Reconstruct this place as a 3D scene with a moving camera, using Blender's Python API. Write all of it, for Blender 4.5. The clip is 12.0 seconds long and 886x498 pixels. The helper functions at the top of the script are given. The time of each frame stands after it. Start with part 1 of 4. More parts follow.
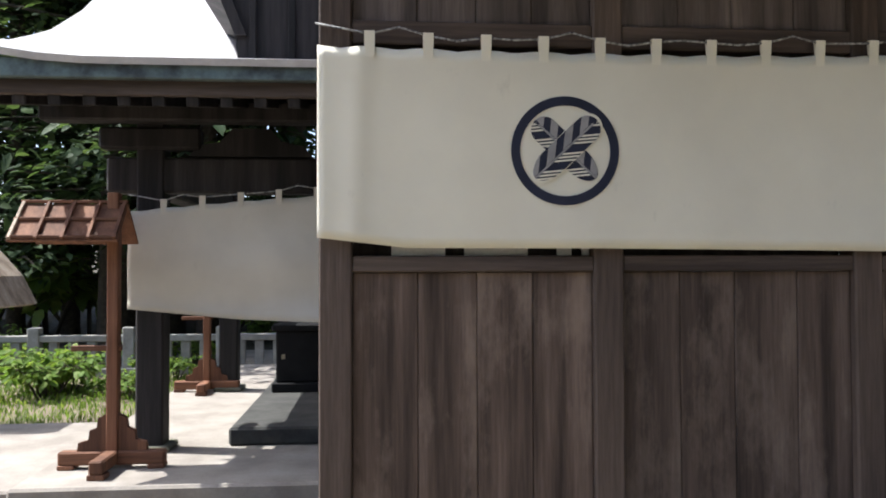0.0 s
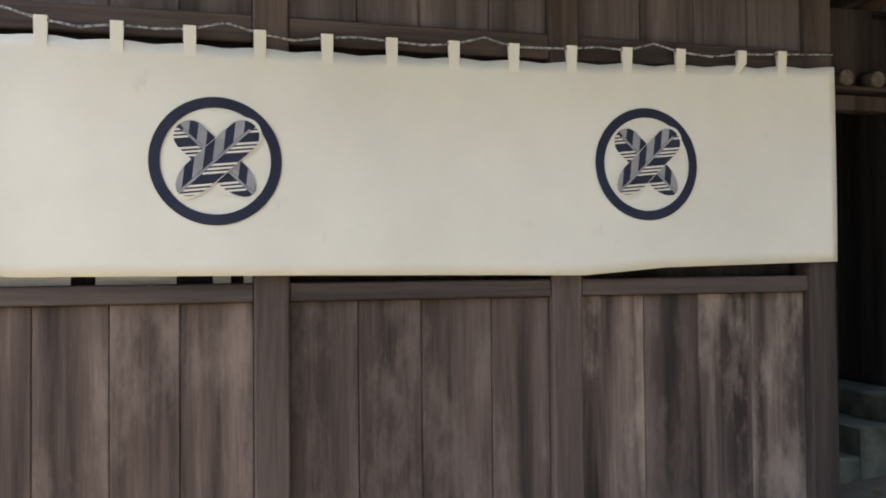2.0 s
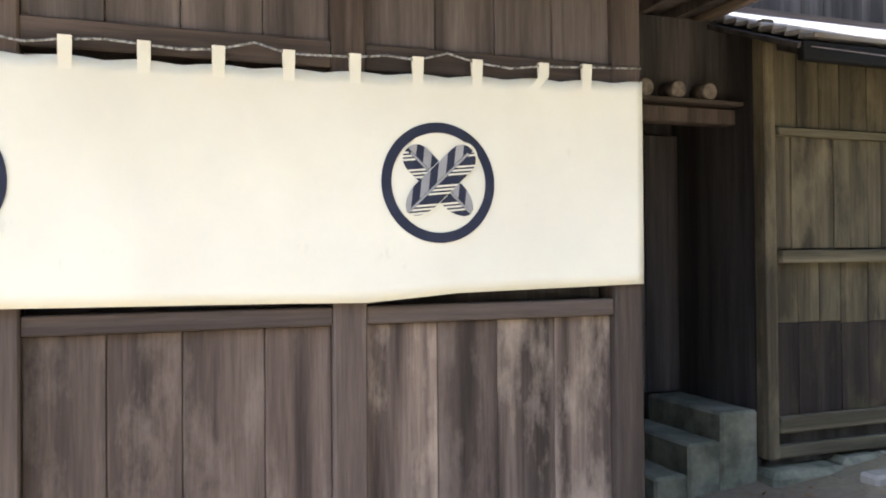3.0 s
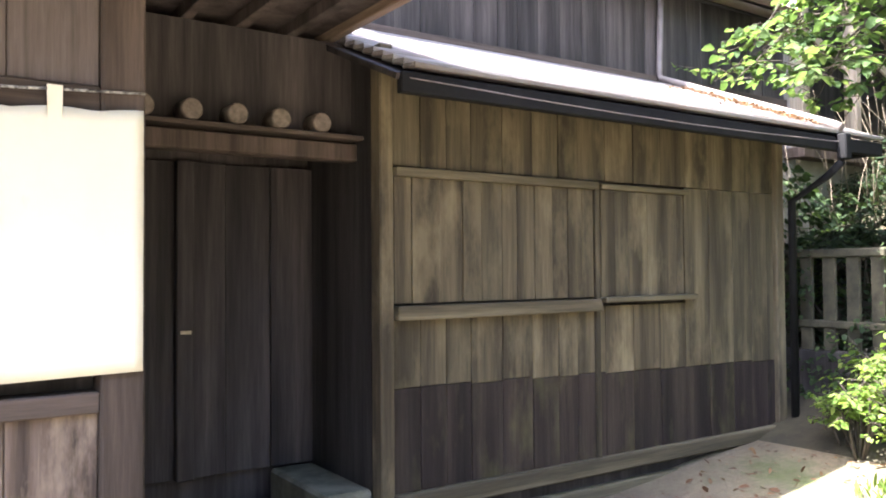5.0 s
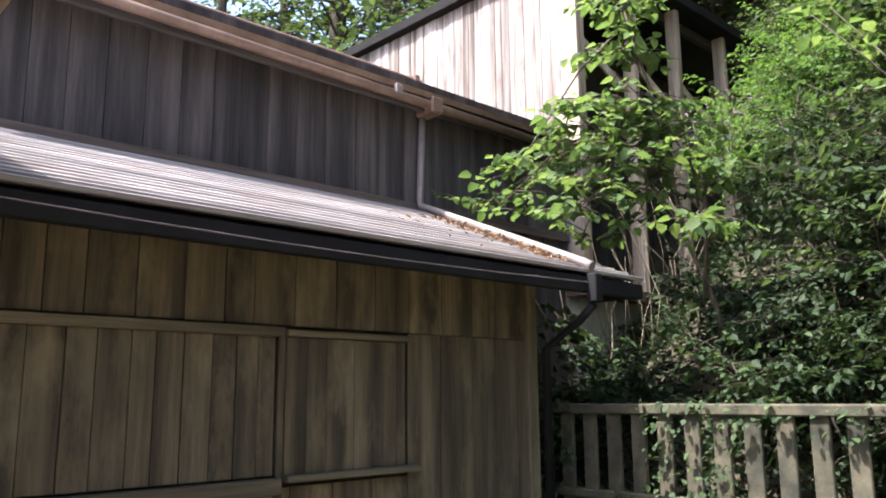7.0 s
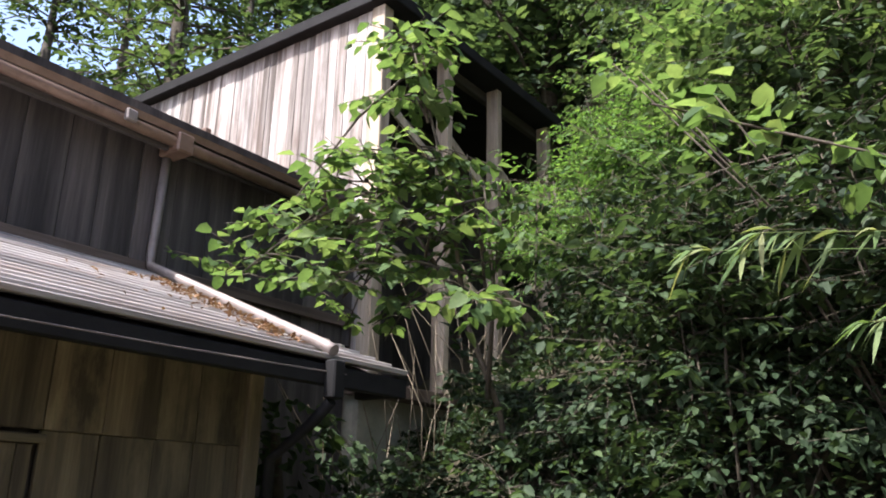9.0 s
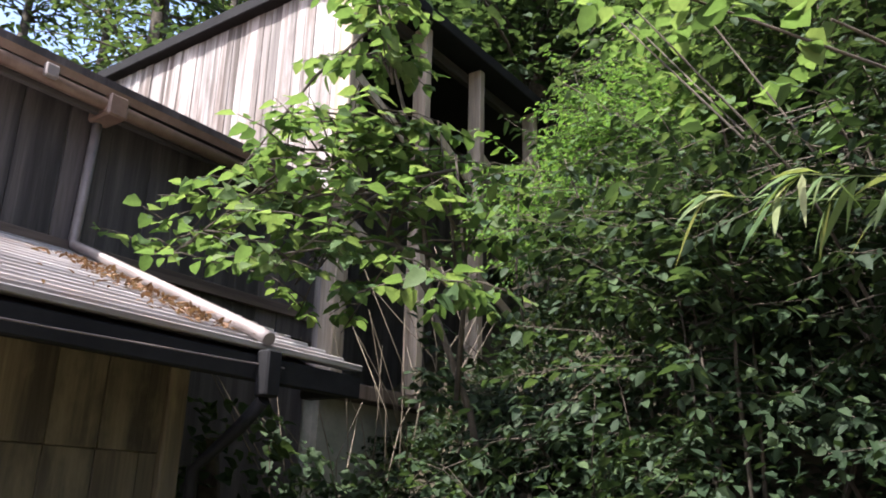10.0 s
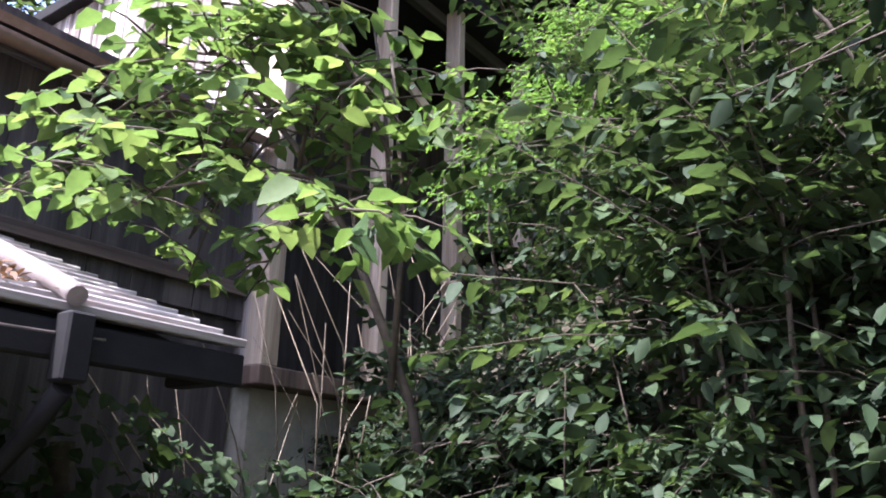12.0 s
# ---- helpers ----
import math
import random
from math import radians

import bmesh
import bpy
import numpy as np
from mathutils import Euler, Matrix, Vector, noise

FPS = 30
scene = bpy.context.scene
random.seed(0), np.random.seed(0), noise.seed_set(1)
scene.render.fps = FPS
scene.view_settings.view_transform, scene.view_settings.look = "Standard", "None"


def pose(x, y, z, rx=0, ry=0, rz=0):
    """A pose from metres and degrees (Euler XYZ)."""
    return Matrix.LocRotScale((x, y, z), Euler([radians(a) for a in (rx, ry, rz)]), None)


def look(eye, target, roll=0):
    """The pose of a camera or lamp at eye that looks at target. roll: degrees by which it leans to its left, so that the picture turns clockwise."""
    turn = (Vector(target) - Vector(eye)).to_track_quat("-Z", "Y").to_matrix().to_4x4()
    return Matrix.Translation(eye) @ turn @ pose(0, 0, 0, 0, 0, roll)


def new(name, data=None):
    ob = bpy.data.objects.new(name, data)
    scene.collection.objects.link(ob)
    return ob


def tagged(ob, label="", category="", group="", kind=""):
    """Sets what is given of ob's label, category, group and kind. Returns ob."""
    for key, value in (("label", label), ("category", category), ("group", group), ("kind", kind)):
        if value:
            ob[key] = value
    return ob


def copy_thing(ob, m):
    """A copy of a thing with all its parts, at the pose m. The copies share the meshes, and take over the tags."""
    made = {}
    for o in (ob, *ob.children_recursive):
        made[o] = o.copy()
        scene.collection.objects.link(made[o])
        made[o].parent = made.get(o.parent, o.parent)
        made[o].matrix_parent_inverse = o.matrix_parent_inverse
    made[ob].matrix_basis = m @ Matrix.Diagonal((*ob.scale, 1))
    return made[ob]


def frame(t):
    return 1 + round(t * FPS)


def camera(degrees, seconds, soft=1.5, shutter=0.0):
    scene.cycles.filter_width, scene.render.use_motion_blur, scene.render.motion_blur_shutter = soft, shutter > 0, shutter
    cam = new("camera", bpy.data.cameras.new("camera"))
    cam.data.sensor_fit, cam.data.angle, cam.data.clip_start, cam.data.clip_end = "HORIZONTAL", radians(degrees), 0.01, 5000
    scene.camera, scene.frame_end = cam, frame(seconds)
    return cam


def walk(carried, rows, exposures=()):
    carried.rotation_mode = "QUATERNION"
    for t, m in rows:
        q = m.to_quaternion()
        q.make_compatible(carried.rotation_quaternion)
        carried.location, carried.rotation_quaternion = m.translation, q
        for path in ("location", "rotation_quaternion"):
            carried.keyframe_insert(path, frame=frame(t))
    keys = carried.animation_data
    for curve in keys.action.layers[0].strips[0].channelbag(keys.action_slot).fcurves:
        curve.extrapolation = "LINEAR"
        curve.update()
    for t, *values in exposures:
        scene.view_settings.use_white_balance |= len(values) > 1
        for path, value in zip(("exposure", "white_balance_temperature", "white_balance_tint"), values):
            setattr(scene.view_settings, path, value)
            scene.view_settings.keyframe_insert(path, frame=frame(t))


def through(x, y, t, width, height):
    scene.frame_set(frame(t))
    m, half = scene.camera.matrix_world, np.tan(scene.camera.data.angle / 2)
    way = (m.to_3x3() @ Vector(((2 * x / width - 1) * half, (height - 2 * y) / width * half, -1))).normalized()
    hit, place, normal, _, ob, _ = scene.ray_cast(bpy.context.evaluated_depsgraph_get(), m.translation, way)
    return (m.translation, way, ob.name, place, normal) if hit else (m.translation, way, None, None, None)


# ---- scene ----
cam = camera(57.7, 12.0, soft=1.9)
METRES, EYE, TILT, LEAN, TURN = 8.0, 1.5, 0.0, 0.0, -4.9
ROWS = [
    (0.0, 0.0, 0.0, 0.0, 0.01, 1.48, 0.2),
    (0.5, 0.0161, 0.0177, 0.004, -3.03, 1.39, 0.35),
    (1.0, 0.0411, 0.0331, 0.0035, -5.35, 1.39, 0.47),
    (1.5, 0.079, 0.0421, 0.0106, -7.5, 1.46, 0.51),
    (2.0, 0.1163, 0.0563, 0.0148, -9.27, 1.36, 0.56),
    (2.5, 0.1508, 0.0666, 0.0243, -11.85, 0.93, 0.59),
    (3.0, 0.194, 0.075, 0.032, -15.1, 0.7, 0.54),
    (3.5, 0.2383, 0.0883, 0.0363, -18.52, 0.66, 0.53),
    (5.5, 0.4158, 0.1168, 0.0689, -32.16, 2.77, 0.3),
    (6.0, 0.4629, 0.124, 0.0741, -34.93, 5.35, 0.37),
    (6.5, 0.5096, 0.138, 0.0775, -36.74, 7.82, 0.45),
    (7.0, 0.5541, 0.1474, 0.0868, -38.16, 10.3, 0.46),
    (7.5, 0.6003, 0.1562, 0.0928, -40.21, 12.77, 0.44),
    (9.5, 0.7577, 0.2271, 0.1045, -50.34, 17.86, -1.34),
    (10.0, 0.7953, 0.2467, 0.1085, -50.10, 17.85, -1.43),
    (10.5, 0.8382, 0.2587, 0.1115, -49.91, 17.75, -1.49),
    (11.0, 0.8750, 0.2776, 0.1143, -49.77, 17.60, -1.28),
    (11.5, 0.9059, 0.2959, 0.1212, -49.50, 17.53, -1.23),
    (12.0, 0.9322, 0.3124, 0.1252, -49.39, 17.42, -1.16),
]
EXPO = [(t, e, 6000 if t < 5 else 6200 if t < 11 else 5700, 10 if t < 5 else 16 if t < 11 else 26) for t, e in ((0.0, 1.3), (1.0, 1.45), (1.7, 1.75), (2.5, 2.8), (3.5, 3.1), (5.5, 3.7), (6.5, 2.85), (7.5, 1.95), (9.5, 1.85), (12.0, 2.5))]
walk(cam, [(t, pose(0, 0, EYE, TILT, LEAN, TURN) @ pose(METRES * x, METRES * y, METRES * z, 90 + pitch, roll, yaw)) for t, x, y, z, yaw, pitch, roll in ROWS], EXPO)

# ---- light ----
SUN = Vector((-0.50, 0.12, 0.86)).normalized()
world = bpy.data.worlds.new("sky")
scene.world = world
world.use_nodes = True
wn = world.node_tree.nodes
sky = wn.new("ShaderNodeTexSky")
sky.sky_type = "NISHITA"
sky.sun_disc = False
sky.sun_elevation = math.asin(SUN.z)
sky.sun_rotation = math.atan2(SUN.x, SUN.y)
sky.air_density, sky.dust_density = 0.9, 3.5
wn["Background"].inputs[1].default_value = 0.15
world.node_tree.links.new(sky.outputs[0], wn["Background"].inputs[0])
sun = new("sun", bpy.data.lights.new("sun", "SUN"))
sun.data.energy, sun.data.angle, sun.data.color = 4.5, radians(0.6), (1.0, 0.95, 0.86)
sun.matrix_world = look(SUN * 30, (0, 0, 0))


# ---- materials ----
def base_mat(name):
    m = bpy.data.materials.new(name)
    m.use_nodes = True
    return m, m.node_tree.nodes, m.node_tree.links, m.node_tree.nodes["Principled BSDF"]


def coords(n, l, scale, spread=True):
    tc = n.new("ShaderNodeTexCoord")
    mp = n.new("ShaderNodeMapping")
    mp.inputs["Scale"].default_value = scale
    l.new(tc.outputs["Object"], mp.inputs["Vector"])
    if not spread:
        return mp.outputs[0]
    info = n.new("ShaderNodeObjectInfo")
    mul = n.new("ShaderNodeMath")
    mul.operation = "MULTIPLY"
    mul.inputs[1].default_value = 57.0
    l.new(info.outputs["Random"], mul.inputs[0])
    add = n.new("ShaderNodeVectorMath")
    l.new(mp.outputs[0], add.inputs[0])
    l.new(mul.outputs[0], add.inputs[1])
    return add.outputs[0]


def ramp(n, l, fac, stops):
    r = n.new("ShaderNodeValToRGB")
    while len(r.color_ramp.elements) < len(stops):
        r.color_ramp.elements.new(0.5)
    for e, (p, c) in zip(r.color_ramp.elements, stops):
        e.position, e.color = p, (*c, 1)
    l.new(fac, r.inputs[0])
    return r.outputs[0]


def noise_tex(n, l, vec, scale=1.0, detail=6.0, rough=0.6):
    t = n.new("ShaderNodeTexNoise")
    t.inputs["Scale"].default_value, t.inputs["Detail"].default_value, t.inputs["Roughness"].default_value = scale, detail, rough
    l.new(vec, t.inputs["Vector"])
    return t.outputs[0]


def mix(n, l, fac, a, b, mode="MIX"):
    m = n.new("ShaderNodeMix")
    m.data_type, m.blend_type = "RGBA", mode
    for sock, v in ((m.inputs[0], fac), (m.inputs[6], a), (m.inputs[7], b)):
        if isinstance(v, (int, float)):
            sock.default_value = v
        elif isinstance(v, tuple):
            sock.default_value = (*v, 1)
        else:
            l.new(v, sock)
    return m.outputs[2]


def bump(n, l, p, height, strength=0.3, dist=0.01):
    b = n.new("ShaderNodeBump")
    b.inputs["Strength"].default_value, b.inputs["Distance"].default_value = strength, dist
    l.new(height, b.inputs["Height"])
    l.new(b.outputs[0], p.inputs["Normal"])


def wood(name, dark, mid, light, axis="z", rough=0.75, stain=None, stain_amount=0.5, grain=1.0):
    """Weathered timber with grain along one axis, streaks, and blotches of a second colour."""
    m, n, l, p = base_mat(name)
    s = {"z": (22, 22, 1.1), "x": (1.1, 22, 22), "y": (22, 1.1, 22)}[axis]
    fine = noise_tex(n, l, coords(n, l, tuple(a * 3 * grain for a in s)), 1.0, 8, 0.7)
    wide = noise_tex(n, l, coords(n, l, tuple(a * 0.35 for a in s)), 1.0, 5, 0.55)
    col = ramp(n, l, wide, [(0.36, dark), (0.5, mid), (0.66, light)])
    col = mix(n, l, 0.55, col, ramp(n, l, fine, [(0.3, (0.25, 0.25, 0.25)), (0.65, (1.0, 1.0, 1.0))]), "MULTIPLY")
    if stain:
        blot = noise_tex(n, l, coords(n, l, {"z": (4, 4, 1.4), "x": (1.4, 4, 4), "y": (4, 1.4, 4)}[axis]), 1.0, 6, 0.65)
        f = ramp(n, l, blot, [(0.5, (0, 0, 0)), (0.68, (stain_amount,) * 3)])
        col = mix(n, l, f, col, stain)
    info = n.new("ShaderNodeObjectInfo")
    tone = ramp(n, l, info.outputs["Random"], [(0.0, (0.72, 0.72, 0.72)), (1.0, (1.15, 1.12, 1.1))])
    col = mix(n, l, 1.0, col, tone, "MULTIPLY")
    l.new(col, p.inputs["Base Color"])
    p.inputs["Roughness"].default_value = rough
    p.inputs["Specular IOR Level"].default_value = 0.3
    bump(n, l, p, fine, 0.5, 0.006)
    return m


def plain(name, a, b, scale=6.0, rough=0.8, metal=0.0, bumpy=0.2, fine=60.0, spec=0.4):
    """A surface of two close colours, mottled coarse and fine."""
    m, n, l, p = base_mat(name)
    big = noise_tex(n, l, coords(n, l, (scale,) * 3), 1.0, 6, 0.6)
    small = noise_tex(n, l, coords(n, l, (fine,) * 3), 1.0, 4, 0.6)
    col = ramp(n, l, big, [(0.35, a), (0.65, b)])
    col = mix(n, l, 0.35, col, ramp(n, l, small, [(0.3, (0.6, 0.6, 0.6)), (0.7, (1, 1, 1))]), "MULTIPLY")
    l.new(col, p.inputs["Base Color"])
    p.inputs["Roughness"].default_value, p.inputs["Metallic"].default_value = rough, metal
    p.inputs["Specular IOR Level"].default_value = spec
    bump(n, l, p, small, bumpy, 0.006)
    return m


def leaf_mat(name, a, b, c, through=0.45):
    """Leaves: colour varies leaf by leaf, and light comes through them."""
    m, n, l, p = base_mat(name)
    geo = n.new("ShaderNodeNewGeometry")
    col = ramp(n, l, geo.outputs["Random Per Island"], [(0.0, a), (0.55, b), (1.0, c)])
    spots = noise_tex(n, l, coords(n, l, (35,) * 3), 1.0, 3, 0.5)
    col = mix(n, l, 0.4, col, ramp(n, l, spots, [(0.35, (0.6, 0.6, 0.6)), (0.6, (1, 1, 1))]), "MULTIPLY")
    l.new(col, p.inputs["Base Color"])
    p.inputs["Roughness"].default_value = 0.6
    p.inputs["Specular IOR Level"].default_value = 0.14
    tr = n.new("ShaderNodeBsdfTranslucent")
    l.new(mix(n, l, 1.0, col, (1.45, 1.45, 0.75), "MULTIPLY"), tr.inputs[0])
    ms = n.new("ShaderNodeMixShader")
    ms.inputs[0].default_value = through
    l.new(p.outputs[0], ms.inputs[1])
    l.new(tr.outputs[0], ms.inputs[2])
    l.new(ms.outputs[0], n["Material Output"].inputs[0])
    return m


def cloth_mat(name, a, b):
    m, n, l, p = base_mat(name)
    big = noise_tex(n, l, coords(n, l, (1.6, 1.6, 1.6)), 1.0, 5, 0.6)
    spot = noise_tex(n, l, coords(n, l, (9, 9, 5)), 1.0, 6, 0.7)
    weave = noise_tex(n, l, coords(n, l, (500, 500, 500)), 1.0, 2, 0.5)
    col = ramp(n, l, big, [(0.35, a), (0.65, b)])
    col = mix(n, l, ramp(n, l, spot, [(0.63, (0, 0, 0)), (0.78, (0.4, 0.4, 0.4))]), col, tuple(v * 0.66 for v in a))
    l.new(col, p.inputs["Base Color"])
    p.inputs["Roughness"].default_value = 0.9
    p.inputs["Specular IOR Level"].default_value = 0.15
    p.inputs["Sheen Weight"].default_value = 0.1
    bump(n, l, p, mix(n, l, 0.04, noise_tex(n, l, coords(n, l, (3.0, 3.0, 1.5)), 1.0, 2, 0.45), weave), 0.55, 0.03)
    return m


W_FRONT = wood("front_planks", (0.045, 0.033, 0.027), (0.115, 0.084, 0.068), (0.20, 0.15, 0.122), stain=(0.31, 0.245, 0.20), stain_amount=0.5)
W_FADED = wood("faded_planks", (0.05, 0.037, 0.03), (0.17, 0.128, 0.104), (0.31, 0.24, 0.19), stain=(0.45, 0.36, 0.285), stain_amount=0.75)
W_POST = wood("front_posts", (0.06, 0.045, 0.037), (0.115, 0.087, 0.072), (0.17, 0.13, 0.108))
W_RAIL = wood("front_rails", (0.055, 0.042, 0.036), (0.10, 0.077, 0.065), (0.155, 0.12, 0.10), axis="x")
W_UP = wood("upper_planks", (0.07, 0.058, 0.054), (0.125, 0.105, 0.098), (0.18, 0.15, 0.14))
W_SIDE = wood("side_planks", (0.042, 0.035, 0.024), (0.086, 0.071, 0.046), (0.16, 0.134, 0.084), stain=(0.25, 0.21, 0.13), stain_amount=0.5)
W_SIDEX = wood("side_rails", (0.08, 0.068, 0.045), (0.165, 0.142, 0.093), (0.25, 0.22, 0.145), axis="x")
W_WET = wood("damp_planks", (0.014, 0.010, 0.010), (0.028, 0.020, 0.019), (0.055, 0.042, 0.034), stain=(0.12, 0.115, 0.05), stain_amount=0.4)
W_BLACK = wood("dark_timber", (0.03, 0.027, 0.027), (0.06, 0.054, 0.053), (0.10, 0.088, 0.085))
W_BLACKX = wood("dark_beams", (0.03, 0.027, 0.027), (0.06, 0.053, 0.05), (0.095, 0.083, 0.078), axis="x")
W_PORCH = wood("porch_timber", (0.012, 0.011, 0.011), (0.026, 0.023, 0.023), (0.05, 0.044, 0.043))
# stone colour cut down to include the porch shade on the low step
M_SHADESTONE = plain("stone_with_shade", (0.03, 0.03, 0.028), (0.06, 0.06, 0.055), 4, 0.9, 0, 0.5, 30)
W_PALE = wood("silvered_boards", (0.10, 0.084, 0.074), (0.29, 0.265, 0.252), (0.51, 0.488, 0.475), stain=(0.11, 0.082, 0.068), stain_amount=0.7)
W_PALEPOST = wood("pale_posts", (0.30, 0.24, 0.18), (0.46, 0.38, 0.29), (0.58, 0.50, 0.40))
W_RED = wood("red_brown_timber", (0.11, 0.05, 0.028), (0.18, 0.082, 0.045), (0.25, 0.12, 0.065))
W_REDX = wood("red_brown_rails", (0.11, 0.05, 0.028), (0.18, 0.082, 0.045), (0.25, 0.12, 0.065), axis="x")
W_VERGE = wood("verge_board", (0.14, 0.10, 0.075), (0.24, 0.18, 0.135), (0.32, 0.25, 0.19), axis="y")
W_ROOF = wood("roof_courses", (0.28, 0.26, 0.255), (0.42, 0.40, 0.395), (0.56, 0.54, 0.53), axis="x", rough=0.3, stain=(0.26, 0.17, 0.12), stain_amount=0.4)
M_COPPER = plain("weathered_roof_metal", (0.42, 0.41, 0.42), (0.55, 0.54, 0.55), 3.0, 0.42, 0.3, 0.15, 40)
M_VERDI = plain("green_copper_fascia", (0.05, 0.06, 0.065), (0.14, 0.19, 0.19), 7.0, 0.6, 0.3)
M_CLOTH = cloth_mat("cream_cotton", (0.69, 0.665, 0.56), (0.75, 0.725, 0.61))
M_CLOTH2 = cloth_mat("beige_cotton", (0.56, 0.52, 0.44), (0.64, 0.60, 0.51))
M_NAVY = plain("navy_print", (0.016, 0.02, 0.04), (0.026, 0.03, 0.055), 8, 0.9, 0, 0.1, 300)
M_GREYPRINT = plain("grey_print", (0.26, 0.26, 0.27), (0.36, 0.35, 0.35), 8, 0.9, 0, 0.1, 300)
M_ROPE = plain("twisted_cord", (0.05, 0.05, 0.06), (0.5, 0.5, 0.48), 60, 0.8)
M_WHITE = plain("white_paper", (0.72, 0.72, 0.70), (0.82, 0.82, 0.80), 5, 0.9)
M_STONE = plain("mossy_stone", (0.08, 0.085, 0.06), (0.21, 0.20, 0.15), 5, 0.9, 0, 0.6, 30)
M_CONCRETE = plain("worn_concrete", (0.21, 0.185, 0.16), (0.30, 0.275, 0.24), 2.5, 0.9, 0, 0.4, 45)
M_PLASTER = plain("stained_plaster", (0.19, 0.19, 0.15), (0.29, 0.28, 0.23), 3, 0.9, 0, 0.3, 30)
M_PIPE = plain("brown_grey_pipe", (0.15, 0.125, 0.115), (0.22, 0.19, 0.18), 6, 0.5, 0.1)
M_PIPEB = plain("brown_pipe", (0.12, 0.075, 0.055), (0.19, 0.125, 0.095), 6, 0.5)
M_BLACK = plain("flat_black", (0.008, 0.008, 0.009), (0.014, 0.014, 0.015), 4, 0.8, spec=0.15)
M_FENCE = plain("lichened_fence", (0.02, 0.021, 0.014), (0.078, 0.07, 0.046), 6, 0.9, 0, 0.5, 40)
M_FENCE2 = plain("grey_stone_fence", (0.22, 0.21, 0.19), (0.32, 0.31, 0.28), 5, 0.9, 0, 0.4, 40)
M_BARK = plain("bark", (0.035, 0.028, 0.02), (0.08, 0.065, 0.047), 12, 0.9, 0, 0.8, 50)
M_TWIG = plain("dry_stem", (0.10, 0.08, 0.058), (0.22, 0.18, 0.13), 12, 0.8)
M_DISC = plain("end_grain", (0.13, 0.11, 0.09), (0.24, 0.20, 0.17), 30, 0.8)
M_METAL = plain("worn_brass", (0.30, 0.27, 0.2), (0.42, 0.38, 0.3), 20, 0.4, 0.8)
M_ROCK = plain("pale_rock", (0.30, 0.28, 0.26), (0.46, 0.44, 0.41), 4, 0.9, 0, 0.6, 25)
L_BROAD = leaf_mat("broad_leaves", (0.054, 0.096, 0.038), (0.083, 0.136, 0.055), (0.13, 0.18, 0.077), 0.52)
L_DARK = leaf_mat("dark_leaves", (0.028, 0.048, 0.024), (0.044, 0.074, 0.035), (0.075, 0.112, 0.05), 0.4)
L_FINE = leaf_mat("fine_leaves", (0.055, 0.11, 0.035), (0.08, 0.155, 0.046), (0.12, 0.20, 0.06), 0.5)
L_BAMBOO = leaf_mat("bamboo_leaves", (0.07, 0.12, 0.045), (0.11, 0.16, 0.065), (0.19, 0.20, 0.10), 0.4)
L_WEED = leaf_mat("weed_leaves", (0.08, 0.14, 0.03), (0.13, 0.21, 0.045), (0.21, 0.27, 0.08), 0.45)
# leaf green darkened to carry the shade of the lower bank
L_SHADE = leaf_mat("leaves_with_shade", (0.012, 0.022, 0.011), (0.021, 0.038, 0.018), (0.04, 0.062, 0.028), 0.25)
L_TREE = leaf_mat("conifer_leaves", (0.035, 0.06, 0.028), (0.055, 0.088, 0.038), (0.085, 0.12, 0.05), 0.4)


def ground_mat():
    m, n, l, p = base_mat("earth_and_moss")
    big = noise_tex(n, l, coords(n, l, (0.8,) * 3, False), 1.0, 7, 0.65)
    small = noise_tex(n, l, coords(n, l, (28,) * 3, False), 1.0, 5, 0.7)
    col = ramp(n, l, big, [(0.35, (0.15, 0.115, 0.08)), (0.55, (0.20, 0.165, 0.11)), (0.66, (0.10, 0.12, 0.045))])
    col = mix(n, l, 0.6, col, ramp(n, l, small, [(0.3, (0.45, 0.45, 0.45)), (0.7, (1.1, 1.1, 1.1))]), "MULTIPLY")
    l.new(col, p.inputs["Base Color"])
    p.inputs["Roughness"].default_value = 0.95
    bump(n, l, p, small, 0.8, 0.03)
    return m


M_GROUND = ground_mat()
M_HUMUS = plain("leaf_mould", (0.028, 0.024, 0.016), (0.07, 0.06, 0.035), 3, 0.95, 0, 0.8, 35)


# ---- shape helpers ----
def empty(name, label, category, at=(0, 0, 0), group="", kind=""):
    ob = new(name)
    ob.location = at
    return tagged(ob, label, category, group, kind)


def mesh_from(name, bm):
    me = bpy.data.meshes.new(name)
    bm.to_mesh(me)
    bm.free()
    return me


def part(name, bm, material, parent=None, label=""):
    """Links a bmesh, in the world's places, as one mesh object under a thing."""
    me = mesh_from(name, bm)
    me.materials.append(material)
    ob = new(name, me)
    if parent is not None:
        ob.parent = parent
        base = parent
        off = Vector((0, 0, 0))
        while base is not None:
            off += base.location
            base = base.parent
        me.transform(Matrix.Translation(-off))
    if label:
        ob["label"] = label
    return ob


def setting(name, bm, material, label, category):
    return tagged(part(name, bm, material), label, category, kind="structure")


def box(x0, x1, y0, y1, z0, z1, bevel=0.006, bm=None):
    b = bmesh.new()
    bmesh.ops.create_cube(b, size=1, matrix=Matrix.LocRotScale(((x0 + x1) / 2, (y0 + y1) / 2, (z0 + z1) / 2), None, (x1 - x0, y1 - y0, z1 - z0)))
    if bevel:
        bmesh.ops.bevel(b, geom=b.edges[:], offset=bevel, segments=1, affect="EDGES")
    if bm is None:
        return b
    me = mesh_from("tmp", b)
    bm.from_mesh(me)
    bpy.data.meshes.remove(me)
    return bm


